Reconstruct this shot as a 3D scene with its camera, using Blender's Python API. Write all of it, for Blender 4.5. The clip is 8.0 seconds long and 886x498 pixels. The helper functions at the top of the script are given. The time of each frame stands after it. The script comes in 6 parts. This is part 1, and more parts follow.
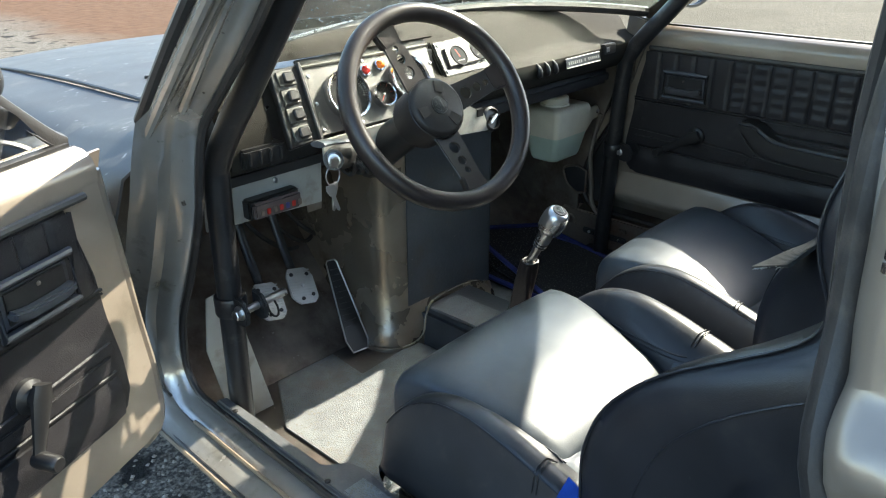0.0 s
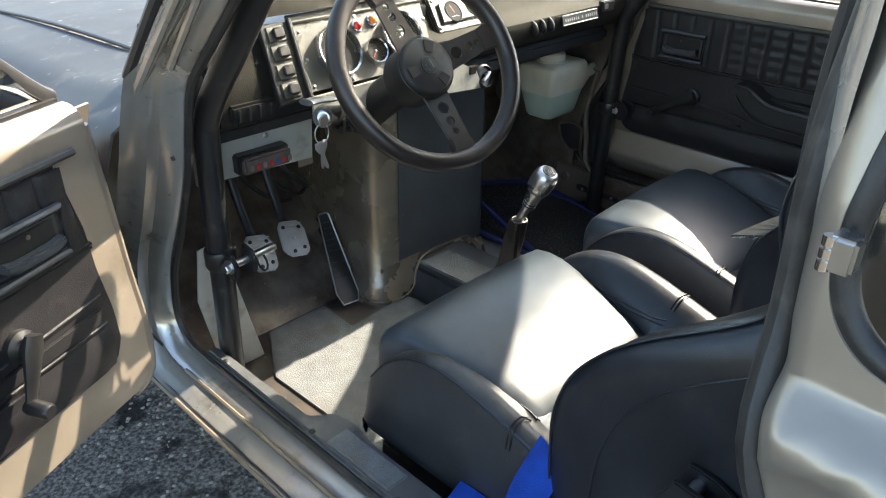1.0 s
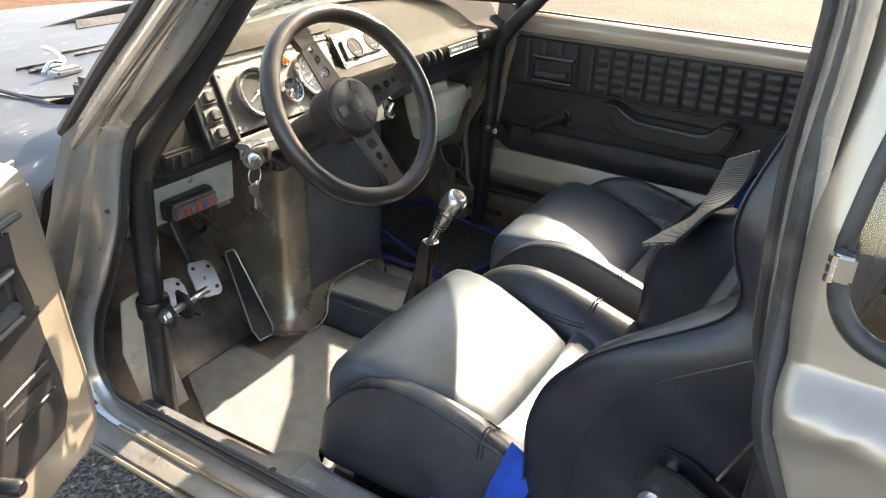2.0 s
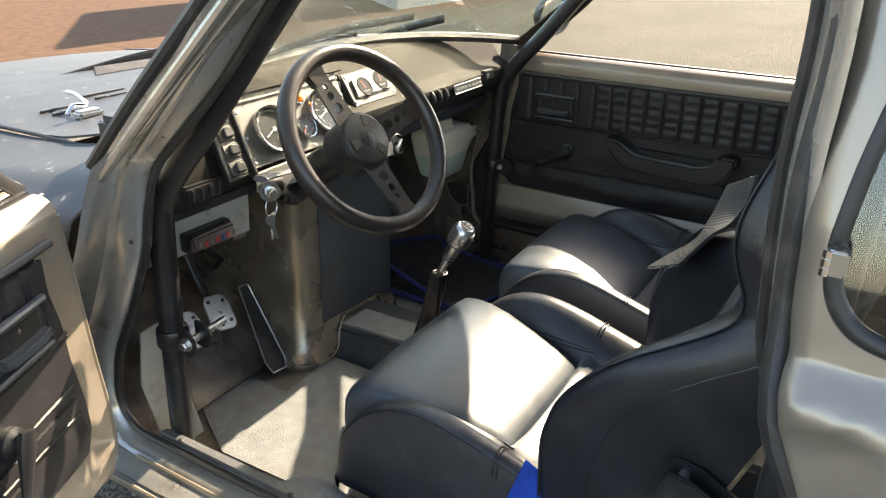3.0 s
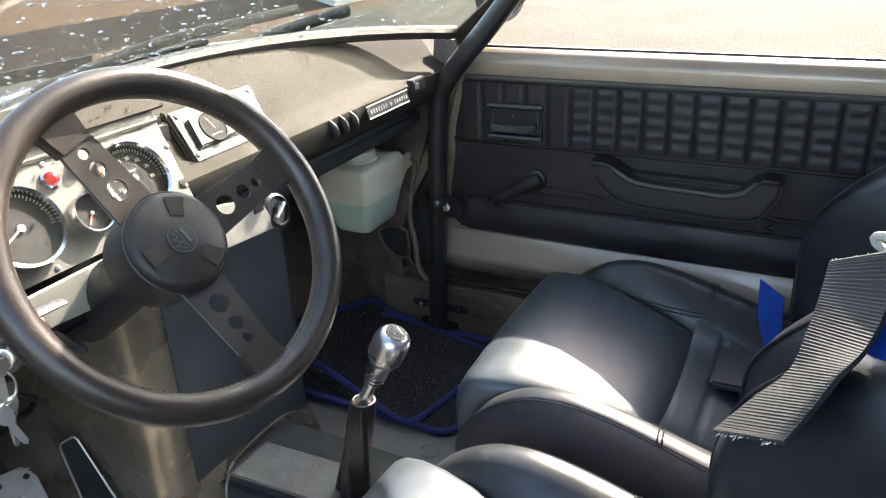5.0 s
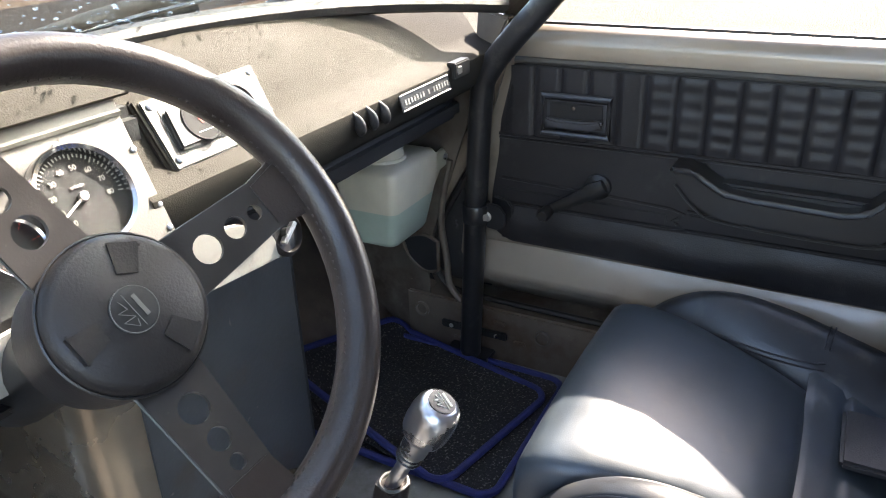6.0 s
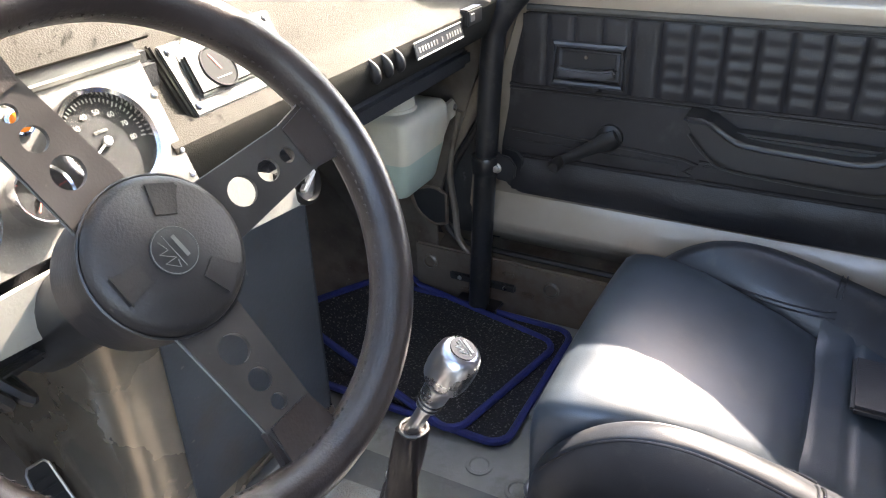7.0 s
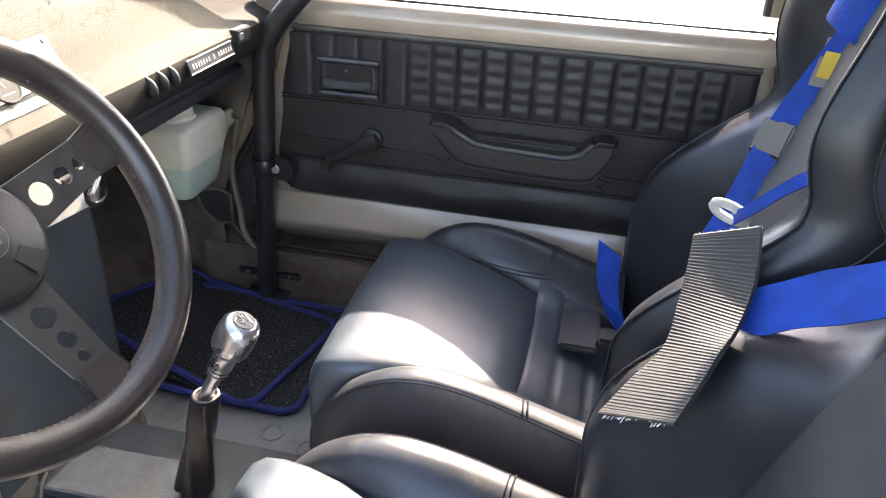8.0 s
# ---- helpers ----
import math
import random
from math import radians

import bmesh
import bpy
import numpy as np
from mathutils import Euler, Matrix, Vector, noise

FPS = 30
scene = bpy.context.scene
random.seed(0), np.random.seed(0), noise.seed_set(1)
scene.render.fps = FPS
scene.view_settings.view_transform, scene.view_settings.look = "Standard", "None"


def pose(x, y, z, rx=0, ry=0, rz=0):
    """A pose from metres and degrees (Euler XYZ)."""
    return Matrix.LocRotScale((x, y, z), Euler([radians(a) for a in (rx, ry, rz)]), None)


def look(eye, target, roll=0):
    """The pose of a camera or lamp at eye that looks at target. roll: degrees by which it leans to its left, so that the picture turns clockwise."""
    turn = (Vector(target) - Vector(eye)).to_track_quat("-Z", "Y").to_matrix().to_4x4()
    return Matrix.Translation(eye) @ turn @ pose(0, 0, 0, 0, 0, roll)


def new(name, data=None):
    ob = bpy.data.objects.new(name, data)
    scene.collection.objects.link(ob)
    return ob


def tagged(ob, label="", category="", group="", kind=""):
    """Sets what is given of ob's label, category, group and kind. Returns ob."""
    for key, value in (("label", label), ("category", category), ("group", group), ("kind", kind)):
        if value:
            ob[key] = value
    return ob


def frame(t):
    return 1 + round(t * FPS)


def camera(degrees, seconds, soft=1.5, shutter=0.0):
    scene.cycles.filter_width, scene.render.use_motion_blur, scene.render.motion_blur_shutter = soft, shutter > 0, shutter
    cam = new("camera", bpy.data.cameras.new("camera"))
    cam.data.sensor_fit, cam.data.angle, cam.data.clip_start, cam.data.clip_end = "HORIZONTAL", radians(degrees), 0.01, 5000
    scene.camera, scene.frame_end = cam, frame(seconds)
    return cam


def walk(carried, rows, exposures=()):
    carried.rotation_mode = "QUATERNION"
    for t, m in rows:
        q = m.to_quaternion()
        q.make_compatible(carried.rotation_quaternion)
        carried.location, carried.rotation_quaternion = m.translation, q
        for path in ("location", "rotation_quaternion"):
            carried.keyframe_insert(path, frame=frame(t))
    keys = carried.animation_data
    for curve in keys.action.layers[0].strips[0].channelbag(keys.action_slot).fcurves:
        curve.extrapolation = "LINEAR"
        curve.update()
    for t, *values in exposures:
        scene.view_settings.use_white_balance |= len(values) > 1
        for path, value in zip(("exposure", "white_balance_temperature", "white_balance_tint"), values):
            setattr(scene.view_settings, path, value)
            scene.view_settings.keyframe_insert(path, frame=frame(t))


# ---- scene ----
cam = camera(61.1, 8.0, 1.1)
PATH = [
    (0, (-1.087, -0.945, 1.136), (0.223, 0.32, 0.308), -0.7),
    (0.5, (-1.084, -0.972, 1.171), (0.203, 0.313, 0.339), 0.0),
    (1, (-1.075, -0.967, 1.162), (0.186, 0.257, 0.207), 0.6),
    (1.5, (-1.108, -0.929, 1.166), (0.253, 0.117, 0.14), 2.5),
    (2, (-1.206, -0.875, 1.209), (0.327, 0.025, 0.293), 2.1),
    (2.2, (-1.241, -0.874, 1.221), (0.327, 0.014, 0.354), 1.6),
    (3.3, (-1.252, -0.892, 1.188), (0.318, 0.05, 0.382), 1.1),
    (3.5, (-1.199, -0.886, 1.182), (0.348, 0.071, 0.352), 0.2),
    (4, (-1.031, -0.843, 1.154), (0.474, 0.138, 0.275), -1.7),
    (4.5, (-0.853, -0.739, 1.131), (0.716, 0.162, 0.278), -2.8),
    (4.7, (-0.803, -0.707, 1.131), (0.798, 0.16, 0.303), -3.1),
    (5.8, (-0.519, -0.514, 1.068), (1.088, 0.331, 0.228), -2.5),
    (6, (-0.516, -0.488, 1.069), (1.067, 0.377, 0.205), -2.0),
    (6.5, (-0.51, -0.465, 1.052), (1.014, 0.407, 0.095), -1.2),
    (7, (-0.531, -0.467, 1.061), (1.01, 0.365, 0.096), -2.0),
    (7.5, (-0.582, -0.502, 1.082), (1.062, 0.105, 0.118), -0.4),
    (8, (-0.666, -0.566, 1.127), (1.054, -0.221, 0.165), 2.8),
]
walk(cam, [(t, look(eye, target, roll)) for t, eye, target, roll in PATH],
     exposures=[(0.0, 2.55, 6500, 4), (0.5, 2.5, 6750, 5), (1.0, 2.6, 6900, 8), (1.5, 3.12, 7600, 13), (2.2, 3.08, 7800, 13), (3.5, 2.42, 7700, 10),
                (4.5, 3.0, 7150, 12), (5.8, 3.34, 6850, 16), (6.5, 3.58, 6800, 17), (8.0, 3.8, 7250, 21)])

# ---- sky and sun: the sun stands to the car's right ----
SUN = Vector((0.78, -0.07, 0.622)).normalized()
world = bpy.data.worlds.new("sky")
scene.world = world
world.use_nodes = True
_sky = world.node_tree.nodes.new("ShaderNodeTexSky")
_sky.sky_type, _sky.sun_disc = "NISHITA", False
_sky.sun_elevation = math.asin(SUN.z)
_sky.sun_rotation = math.atan2(SUN.x, SUN.y)
world.node_tree.links.new(_sky.outputs[0], world.node_tree.nodes["Background"].inputs[0])
world.node_tree.nodes["Background"].inputs[1].default_value = 0.125
_sun = bpy.data.lights.new("sun", "SUN")
_sun.energy, _sun.angle, _sun.color = 3.8, radians(0.53), (1.0, 0.92, 0.79)
sun = new("sun", _sun)
sun.matrix_world = look(SUN * 30, (0, 0, 0))
scene.view_settings.exposure = 2.6


# ---- materials ----
def mat(name, base, rough=0.5, metal=0.0, vary=0.25, scale=8.0, grain=0.0, grain_scale=300.0, spec=0.5,
        dirt=None, dirt_scale=5.0, dirt_amount=0.5, rough_vary=0.1, coat=0.0, random=0.0, fleck=None, cells=False):
    """Base colour with a broad mottle, optional dirt patches, fine relief and uneven gloss."""
    m = bpy.data.materials.new(name)
    m.use_nodes = True
    nt = m.node_tree
    b = nt.nodes["Principled BSDF"]
    tc = nt.nodes.new("ShaderNodeTexCoord")
    n1 = nt.nodes.new("ShaderNodeTexNoise")
    n1.inputs["Scale"].default_value, n1.inputs["Detail"].default_value = scale, 6.0
    nt.links.new(tc.outputs["Object"], n1.inputs["Vector"])
    ramp = nt.nodes.new("ShaderNodeMix")
    ramp.data_type = "RGBA"
    lo = [max(0.0, c * (1 - vary)) for c in base]
    hi = [min(1.0, c * (1 + vary)) for c in base]
    ramp.inputs[6].default_value, ramp.inputs[7].default_value = (*lo, 1), (*hi, 1)
    spread = nt.nodes.new("ShaderNodeMapRange")
    spread.inputs[1].default_value, spread.inputs[2].default_value = 0.3, 0.7
    nt.links.new(n1.outputs["Fac"], spread.inputs[0])
    nt.links.new(spread.outputs[0], ramp.inputs[0])
    col = ramp.outputs[2]
    if dirt:
        n2 = nt.nodes.new("ShaderNodeTexNoise")
        n2.inputs["Scale"].default_value, n2.inputs["Detail"].default_value = dirt_scale, 9.0
        n2.inputs["Roughness"].default_value = 0.65
        nt.links.new(tc.outputs["Object"], n2.inputs["Vector"])
        rr = nt.nodes.new("ShaderNodeMapRange")
        rr.inputs[1].default_value, rr.inputs[2].default_value = 0.62 - 0.25 * dirt_amount, 0.8 - 0.2 * dirt_amount
        nt.links.new(n2.outputs["Fac"], rr.inputs[0])
        mx = nt.nodes.new("ShaderNodeMix")
        mx.data_type = "RGBA"
        mx.inputs[7].default_value = (*dirt, 1)
        nt.links.new(rr.outputs[0], mx.inputs[0])
        nt.links.new(col, mx.inputs[6])
        col = mx.outputs[2]
    if fleck:
        vo = nt.nodes.new("ShaderNodeTexNoise")
        vo.inputs["Scale"].default_value, vo.inputs["Detail"].default_value = fleck[1], 2.0
        nt.links.new(tc.outputs["Object"], vo.inputs["Vector"])
        fr = nt.nodes.new("ShaderNodeMapRange")
        fr.inputs[1].default_value, fr.inputs[2].default_value = fleck[2], fleck[2] + 0.1
        nt.links.new(vo.outputs["Fac"], fr.inputs[0])
        fm = nt.nodes.new("ShaderNodeMix")
        fm.data_type = "RGBA"
        fm.inputs[7].default_value = (*fleck[0], 1)
        nt.links.new(fr.outputs[0], fm.inputs[0])
        nt.links.new(col, fm.inputs[6])
        col = fm.outputs[2]
    if random:
        oi = nt.nodes.new("ShaderNodeObjectInfo")
        hs = nt.nodes.new("ShaderNodeHueSaturation")
        mr = nt.nodes.new("ShaderNodeMapRange")
        mr.inputs[3].default_value, mr.inputs[4].default_value = 1 - random, 1 + random
        nt.links.new(oi.outputs["Random"], mr.inputs[0])
        nt.links.new(mr.outputs[0], hs.inputs["Value"])
        nt.links.new(col, hs.inputs["Color"])
        col = hs.outputs[0]
    nt.links.new(col, b.inputs["Base Color"])
    b.inputs["Metallic"].default_value = metal
    b.inputs["Specular IOR Level"].default_value = spec
    b.inputs["Coat Weight"].default_value = coat
    b.inputs["Coat Roughness"].default_value = 0.12
    mr2 = nt.nodes.new("ShaderNodeMapRange")
    mr2.inputs[3].default_value, mr2.inputs[4].default_value = max(0.02, rough - rough_vary), min(1.0, rough + rough_vary)
    nt.links.new(n1.outputs["Fac"], mr2.inputs[0])
    nt.links.new(mr2.outputs[0], b.inputs["Roughness"])
    if grain:
        n3 = nt.nodes.new("ShaderNodeTexVoronoi" if cells else "ShaderNodeTexNoise")
        n3.inputs["Scale"].default_value = grain_scale
        if not cells:
            n3.inputs["Detail"].default_value = 3.0
        nt.links.new(tc.outputs["Object"], n3.inputs["Vector"])
        bp = nt.nodes.new("ShaderNodeBump")
        bp.inputs["Strength"].default_value, bp.inputs["Distance"].default_value = grain, 0.002
        nt.links.new(n3.outputs["Distance" if cells else "Fac"], bp.inputs["Height"])
        nt.links.new(bp.outputs[0], b.inputs["Normal"])
    return m


def glass_mat(name, tint=(1, 1, 1), rough=0.0):
    m = bpy.data.materials.new(name)
    m.use_nodes = True
    b = m.node_tree.nodes["Principled BSDF"]
    b.inputs["Base Color"].default_value = (*tint, 1)
    b.inputs["Transmission Weight"].default_value = 1.0
    b.inputs["Roughness"].default_value = rough
    b.inputs["IOR"].default_value = 1.45
    return m


PAINT = mat("silver_grey_paint", (0.3, 0.248, 0.194), 0.4, 0.4, 0.08, 14, 0.05, 900, coat=0.7, dirt=(0.2, 0.17, 0.13), dirt_scale=9, dirt_amount=0.15)
BODYPAINT = mat("silver_beige_metallic_paint", (0.28, 0.24, 0.196), 0.36, 0.55, 0.06, 14, 0.04, 900, coat=0.3, dirt=(0.22, 0.18, 0.13), dirt_scale=9, dirt_amount=0.12, fleck=((0.16, 0.13, 0.1), 48.0, 0.74))
BONNET = mat("grey_metallic_bonnet", (0.045, 0.0455, 0.047), 0.5, 0.0, 0.12, 10, 0.05, 900, spec=0.22, dirt=(0.1, 0.095, 0.088), dirt_scale=14, dirt_amount=0.2, fleck=((0.22, 0.22, 0.22), 38.0, 0.68))
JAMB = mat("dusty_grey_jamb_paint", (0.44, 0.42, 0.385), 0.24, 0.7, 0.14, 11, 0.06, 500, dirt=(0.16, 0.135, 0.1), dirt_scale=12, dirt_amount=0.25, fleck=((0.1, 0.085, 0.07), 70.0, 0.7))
RUST = mat("worn_bare_floor_metal", (0.155, 0.126, 0.1), 0.42, 0.3, 0.35, 9, 0.25, 160, dirt=(0.085, 0.05, 0.03), dirt_scale=11, dirt_amount=0.5, fleck=((0.26, 0.22, 0.18), 85.0, 0.71))
FLOORGREY = mat("grey_floor_paint", (0.215, 0.22, 0.217), 0.45, 0.2, 0.25, 9, 0.15, 200, dirt=(0.06, 0.045, 0.035), dirt_scale=9, dirt_amount=0.4)
# Bare brown metal; the warm bounce off the floor is put into its colour.
BOXMAT = mat("brown_metal_warm_bounce", (0.3, 0.25, 0.19), 0.27, 0.7, 0.35, 6, 0.15, 120, dirt=(0.12, 0.08, 0.05), dirt_scale=9, dirt_amount=0.2, fleck=((0.28, 0.23, 0.16), 60.0, 0.72))
SLATE = mat("slate_paint_and_shade", (0.042, 0.047, 0.052), 0.4, 0.1, 0.3, 8, 0.2, 150, dirt=(0.05, 0.042, 0.035), dirt_scale=9, dirt_amount=0.3, fleck=((0.2, 0.18, 0.15), 70.0, 0.74))
TOE = mat("scuffed_brown_toe_board", (0.16, 0.128, 0.102), 0.45, 0.2, 0.4, 14, 0.4, 120, dirt=(0.06, 0.035, 0.022), dirt_scale=10, dirt_amount=0.6, fleck=((0.3, 0.26, 0.21), 80.0, 0.71))
VINYL = mat("black_vinyl", (0.018, 0.0168, 0.018), 0.38, 0.0, 0.25, 18, 0.3, 600, dirt=(0.05, 0.047, 0.046), dirt_scale=14, dirt_amount=0.1, spec=0.38, fleck=((0.05, 0.048, 0.045), 140.0, 0.71))
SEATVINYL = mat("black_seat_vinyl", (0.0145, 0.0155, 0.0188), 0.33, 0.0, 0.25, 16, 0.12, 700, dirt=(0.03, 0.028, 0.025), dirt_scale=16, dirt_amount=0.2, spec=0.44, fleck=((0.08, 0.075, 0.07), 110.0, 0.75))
# Same black vinyl, coloured paler for the sun on cushions and bolsters.
SEATLIT = mat("dusty_sunlit_seat_vinyl", (0.029, 0.039, 0.0495), 0.36, 0.0, 0.2, 22, 0.1, 700, dirt=(0.042, 0.049, 0.052), dirt_scale=38, dirt_amount=0.35, spec=0.7)
BOLSTER = mat("dusty_lit_bolster_vinyl", (0.0238, 0.0262, 0.0305), 0.36, 0.0, 0.2, 18, 0.12, 700, dirt=(0.055, 0.053, 0.049), dirt_scale=26, dirt_amount=0.25, spec=0.5, fleck=((0.1, 0.095, 0.088), 120.0, 0.75))
SEATCLOTH = mat("grey_seat_cloth", (0.03, 0.035, 0.039), 0.75, 0.0, 0.2, 30, 0.4, 900)
DASH = mat("grained_dash_vinyl", (0.0235, 0.0213, 0.0174), 0.8, 0.0, 0.1, 9, 0.2, 620, dirt=(0.031, 0.028, 0.0235), dirt_scale=24, dirt_amount=0.25, spec=0.12, cells=True, fleck=((0.026, 0.023, 0.018), 45.0, 0.7))
DASHLOW = mat("black_dash_plastic", (0.02, 0.02, 0.021), 0.45, 0.0, 0.2, 20, 0.3, 400)
ALU = mat("brushed_aluminium_panel", (0.052, 0.0495, 0.044), 0.55, 0.1, 0.08, 20, 0.08, 500, dirt=(0.105, 0.095, 0.08), dirt_scale=18, dirt_amount=0.25)
CREAM = mat("cream_metal_plate", (0.36, 0.35, 0.31), 0.5, 0.1, 0.1, 15, 0.1, 300, dirt=(0.22, 0.19, 0.15), dirt_scale=20, dirt_amount=0.3)
CHROME = mat("chrome", (0.75, 0.75, 0.76), 0.14, 1.0, 0.06, 20, rough_vary=0.05)
STEEL = mat("zinc_plated_steel", (0.5, 0.5, 0.5), 0.3, 1.0, 0.15, 30)
ALUKNOB = mat("polished_aluminium", (0.66, 0.66, 0.68), 0.28, 1.0, 0.05, 20)
BLACKBAR = mat("black_cage_paint", (0.014, 0.014, 0.015), 0.36, 0.0, 0.25, 20, 0.12, 250, dirt=(0.06, 0.055, 0.05), dirt_scale=25, dirt_amount=0.15)
RUBBER = mat("black_rubber_seal", (0.018, 0.0165, 0.016), 0.5, 0.0, 0.3, 30, 0.2, 300, dirt=(0.07, 0.06, 0.05), dirt_scale=20, dirt_amount=0.3)
BLACKPLASTIC = mat("black_plastic", (0.013, 0.0125, 0.0125), 0.38, 0.0, 0.2, 30, 0.06, 900)
PODGREY = mat("grey_pod_metal", (0.028, 0.0275, 0.026), 0.5, 0.1, 0.12, 30, 0.06, 500, spec=0.3)
HORN = mat("brown_black_grained_pad", (0.0145, 0.0122, 0.0118), 0.46, 0.0, 0.25, 40, 0.15, 600, spec=0.4, fleck=((0.07, 0.06, 0.055), 130.0, 0.72))
GREYPLASTIC = mat("grey_black_plastic", (0.038, 0.04, 0.046), 0.4, 0.0, 0.2, 30, 0.06, 900, spec=0.6)
EMBLEMGREY = mat("dull_emblem_lines", (0.1, 0.1, 0.097), 0.5)
LEATHER = mat("worn_wheel_leather", (0.021, 0.0155, 0.0138), 0.34, 0.0, 0.3, 25, 0.14, 500, dirt=(0.034, 0.026, 0.023), dirt_scale=18, dirt_amount=0.3)
STITCH = mat("dark_stitching_thread", (0.034, 0.028, 0.026), 0.6)
PEDALALU = mat("grooved_aluminium_pedal", (0.42, 0.41, 0.39), 0.35, 0.6, 0.12, 30, 0.05, 600)
WEBRIB = mat("pale_worn_webbing_rib", (0.024, 0.025, 0.024), 0.55, 0.0, 0.25, 60, 0.06, 700)
SPOKE = mat("black_anodised_spoke", (0.03, 0.0272, 0.0255), 0.34, 0.2, 0.2, 30, 0.05, 600, fleck=((0.13, 0.115, 0.1), 150.0, 0.74))
CARPET = mat("grey_rubber_backed_carpet", (0.135, 0.142, 0.145), 0.9, 0.0, 0.2, 30, 0.45, 420, dirt=(0.13, 0.105, 0.08), dirt_scale=7, dirt_amount=0.35, cells=True, fleck=((0.13, 0.12, 0.105), 260.0, 0.56))
MATBLACK = mat("black_loop_carpet", (0.012, 0.012, 0.0135), 0.95, 0.0, 0.5, 150, 1.0, 230, fleck=((0.12, 0.115, 0.105), 240.0, 0.58))
BLUE = mat("blue_webbing", (0.003, 0.042, 0.28), 0.6, 0.0, 0.2, 40, 0.5, 500, spec=0.2)
BLUEEDGE = mat("blue_binding", (0.012, 0.02, 0.13), 0.7, 0.0, 0.25, 60, 0.6, 500)
GREYWEB = mat("grey_black_webbing", (0.012, 0.0125, 0.012), 0.6, 0.0, 0.2, 40, 0.08, 700)
RES = mat("milky_reservoir_plastic", (0.58, 0.545, 0.44), 0.4, 0.0, 0.08, 20, dirt=(0.6, 0.55, 0.42), dirt_scale=16, dirt_amount=0.25)
FLUID = mat("pale_green_fluid_plastic", (0.38, 0.46, 0.39), 0.4, 0.0, 0.06, 20)
REDLENS = mat("red_lens", (0.3, 0.022, 0.016), 0.2)
ORANGELENS = mat("orange_lens", (0.6, 0.17, 0.02), 0.2)
DIAL = mat("black_dial_face", (0.022, 0.0225, 0.0235), 0.8, 0.0, 0.1, 20, spec=0.1)
WHITEMARK = mat("pale_dial_marks", (0.5, 0.5, 0.46), 0.6)
DIALMARK = mat("greyed_dial_marks", (0.2, 0.2, 0.185), 0.6)
REDMARK = mat("red_dial_marks", (0.5, 0.05, 0.03), 0.6)
WETBLACK = mat("wet_black_cowl", (0.02, 0.021, 0.023), 0.2, 0.0, 0.4, 30, 0.7, 55)
# Dirty brown of the kick panel; its darkness also stands for pillar shade.
KICKPAINT = mat("dirty_brown_and_shade_paint", (0.14, 0.117, 0.094), 0.42, 0.2, 0.35, 12, 0.2, 200, dirt=(0.06, 0.038, 0.025), dirt_scale=9, dirt_amount=0.5, fleck=((0.26, 0.22, 0.17), 75.0, 0.72))
SEALER = mat("brown_seam_sealer", (0.15, 0.115, 0.08), 0.6, 0.0, 0.2, 30, 0.2, 200)
HEADLINER = mat("pale_headliner", (0.5, 0.48, 0.44), 0.9, 0.0, 0.1, 8, 0.3, 300)
GLASS = glass_mat("clear_glass", (0.97, 0.99, 0.98))
THINGLASS = glass_mat("thin_gauge_glass", (0.97, 0.99, 0.98))
THINGLASS.node_tree.nodes["Principled BSDF"].inputs["IOR"].default_value = 1.2
SCREENGLASS = glass_mat("green_tinted_glass", (0.6, 0.68, 0.66))
MIRROR = mat("mirror_silver", (0.85, 0.87, 0.87), 0.02, 1.0, 0.0, 5, rough_vary=0.01)
YELLOW = mat("yellow_fabric", (0.42, 0.3, 0.03), 0.8, 0.0, 0.15, 20)
FUSECLEAR = mat("smoky_fuse_cover", (0.08, 0.06, 0.055), 0.15, 0.0, 0.2, 30)
PINK = mat("red_buckle_button", (0.65, 0.03, 0.09), 0.4)


# ---- mesh helpers ----
def mesh_ob(name, bm, material, smooth=40):
    bmesh.ops.recalc_face_normals(bm, faces=bm.faces)
    me = bpy.data.meshes.new(name)
    bm.to_mesh(me)
    bm.free()
    for m in (material if isinstance(material, (list, tuple)) else (material,)):
        me.materials.append(m)
    if smooth:
        me.shade_smooth()
        me.set_sharp_from_angle(angle=radians(smooth))
    return new(name, me)


def part(name, bm, material, parent=None, label="", m=None, smooth=40):
    if m is not None:
        bm.transform(m)
    ob = mesh_ob(name, bm, material, smooth)
    if parent is not None:
        ob.parent = parent
    if label:
        ob["label"] = label
    return ob


def thing(name, label, category, at=(0, 0, 0), group="", kind=""):
    ob = new(name)
    ob.location = at
    ob.empty_display_size = 0.05
    return tagged(ob, label, category, group, kind)


def box(x0, x1, y0, y1, z0, z1, bevel=0.004, bm=None, seg=2):
    own = bmesh.new()
    bmesh.ops.create_cube(own, size=1, matrix=Matrix.LocRotScale(((x0 + x1) / 2, (y0 + y1) / 2, (z0 + z1) / 2), None, (abs(x1 - x0), abs(y1 - y0), abs(z1 - z0))))
    if bevel:
        bmesh.ops.bevel(own, geom=own.edges, offset=bevel, segments=seg, affect="EDGES", clamp_overlap=True)
    return join(bm, own)


def join(bm, own):
    if bm is None:
        return own
    me = bpy.data.meshes.new("tmp")
    own.to_mesh(me)
    own.free()
    bm.from_mesh(me)
    bpy.data.meshes.remove(me)
    return bm


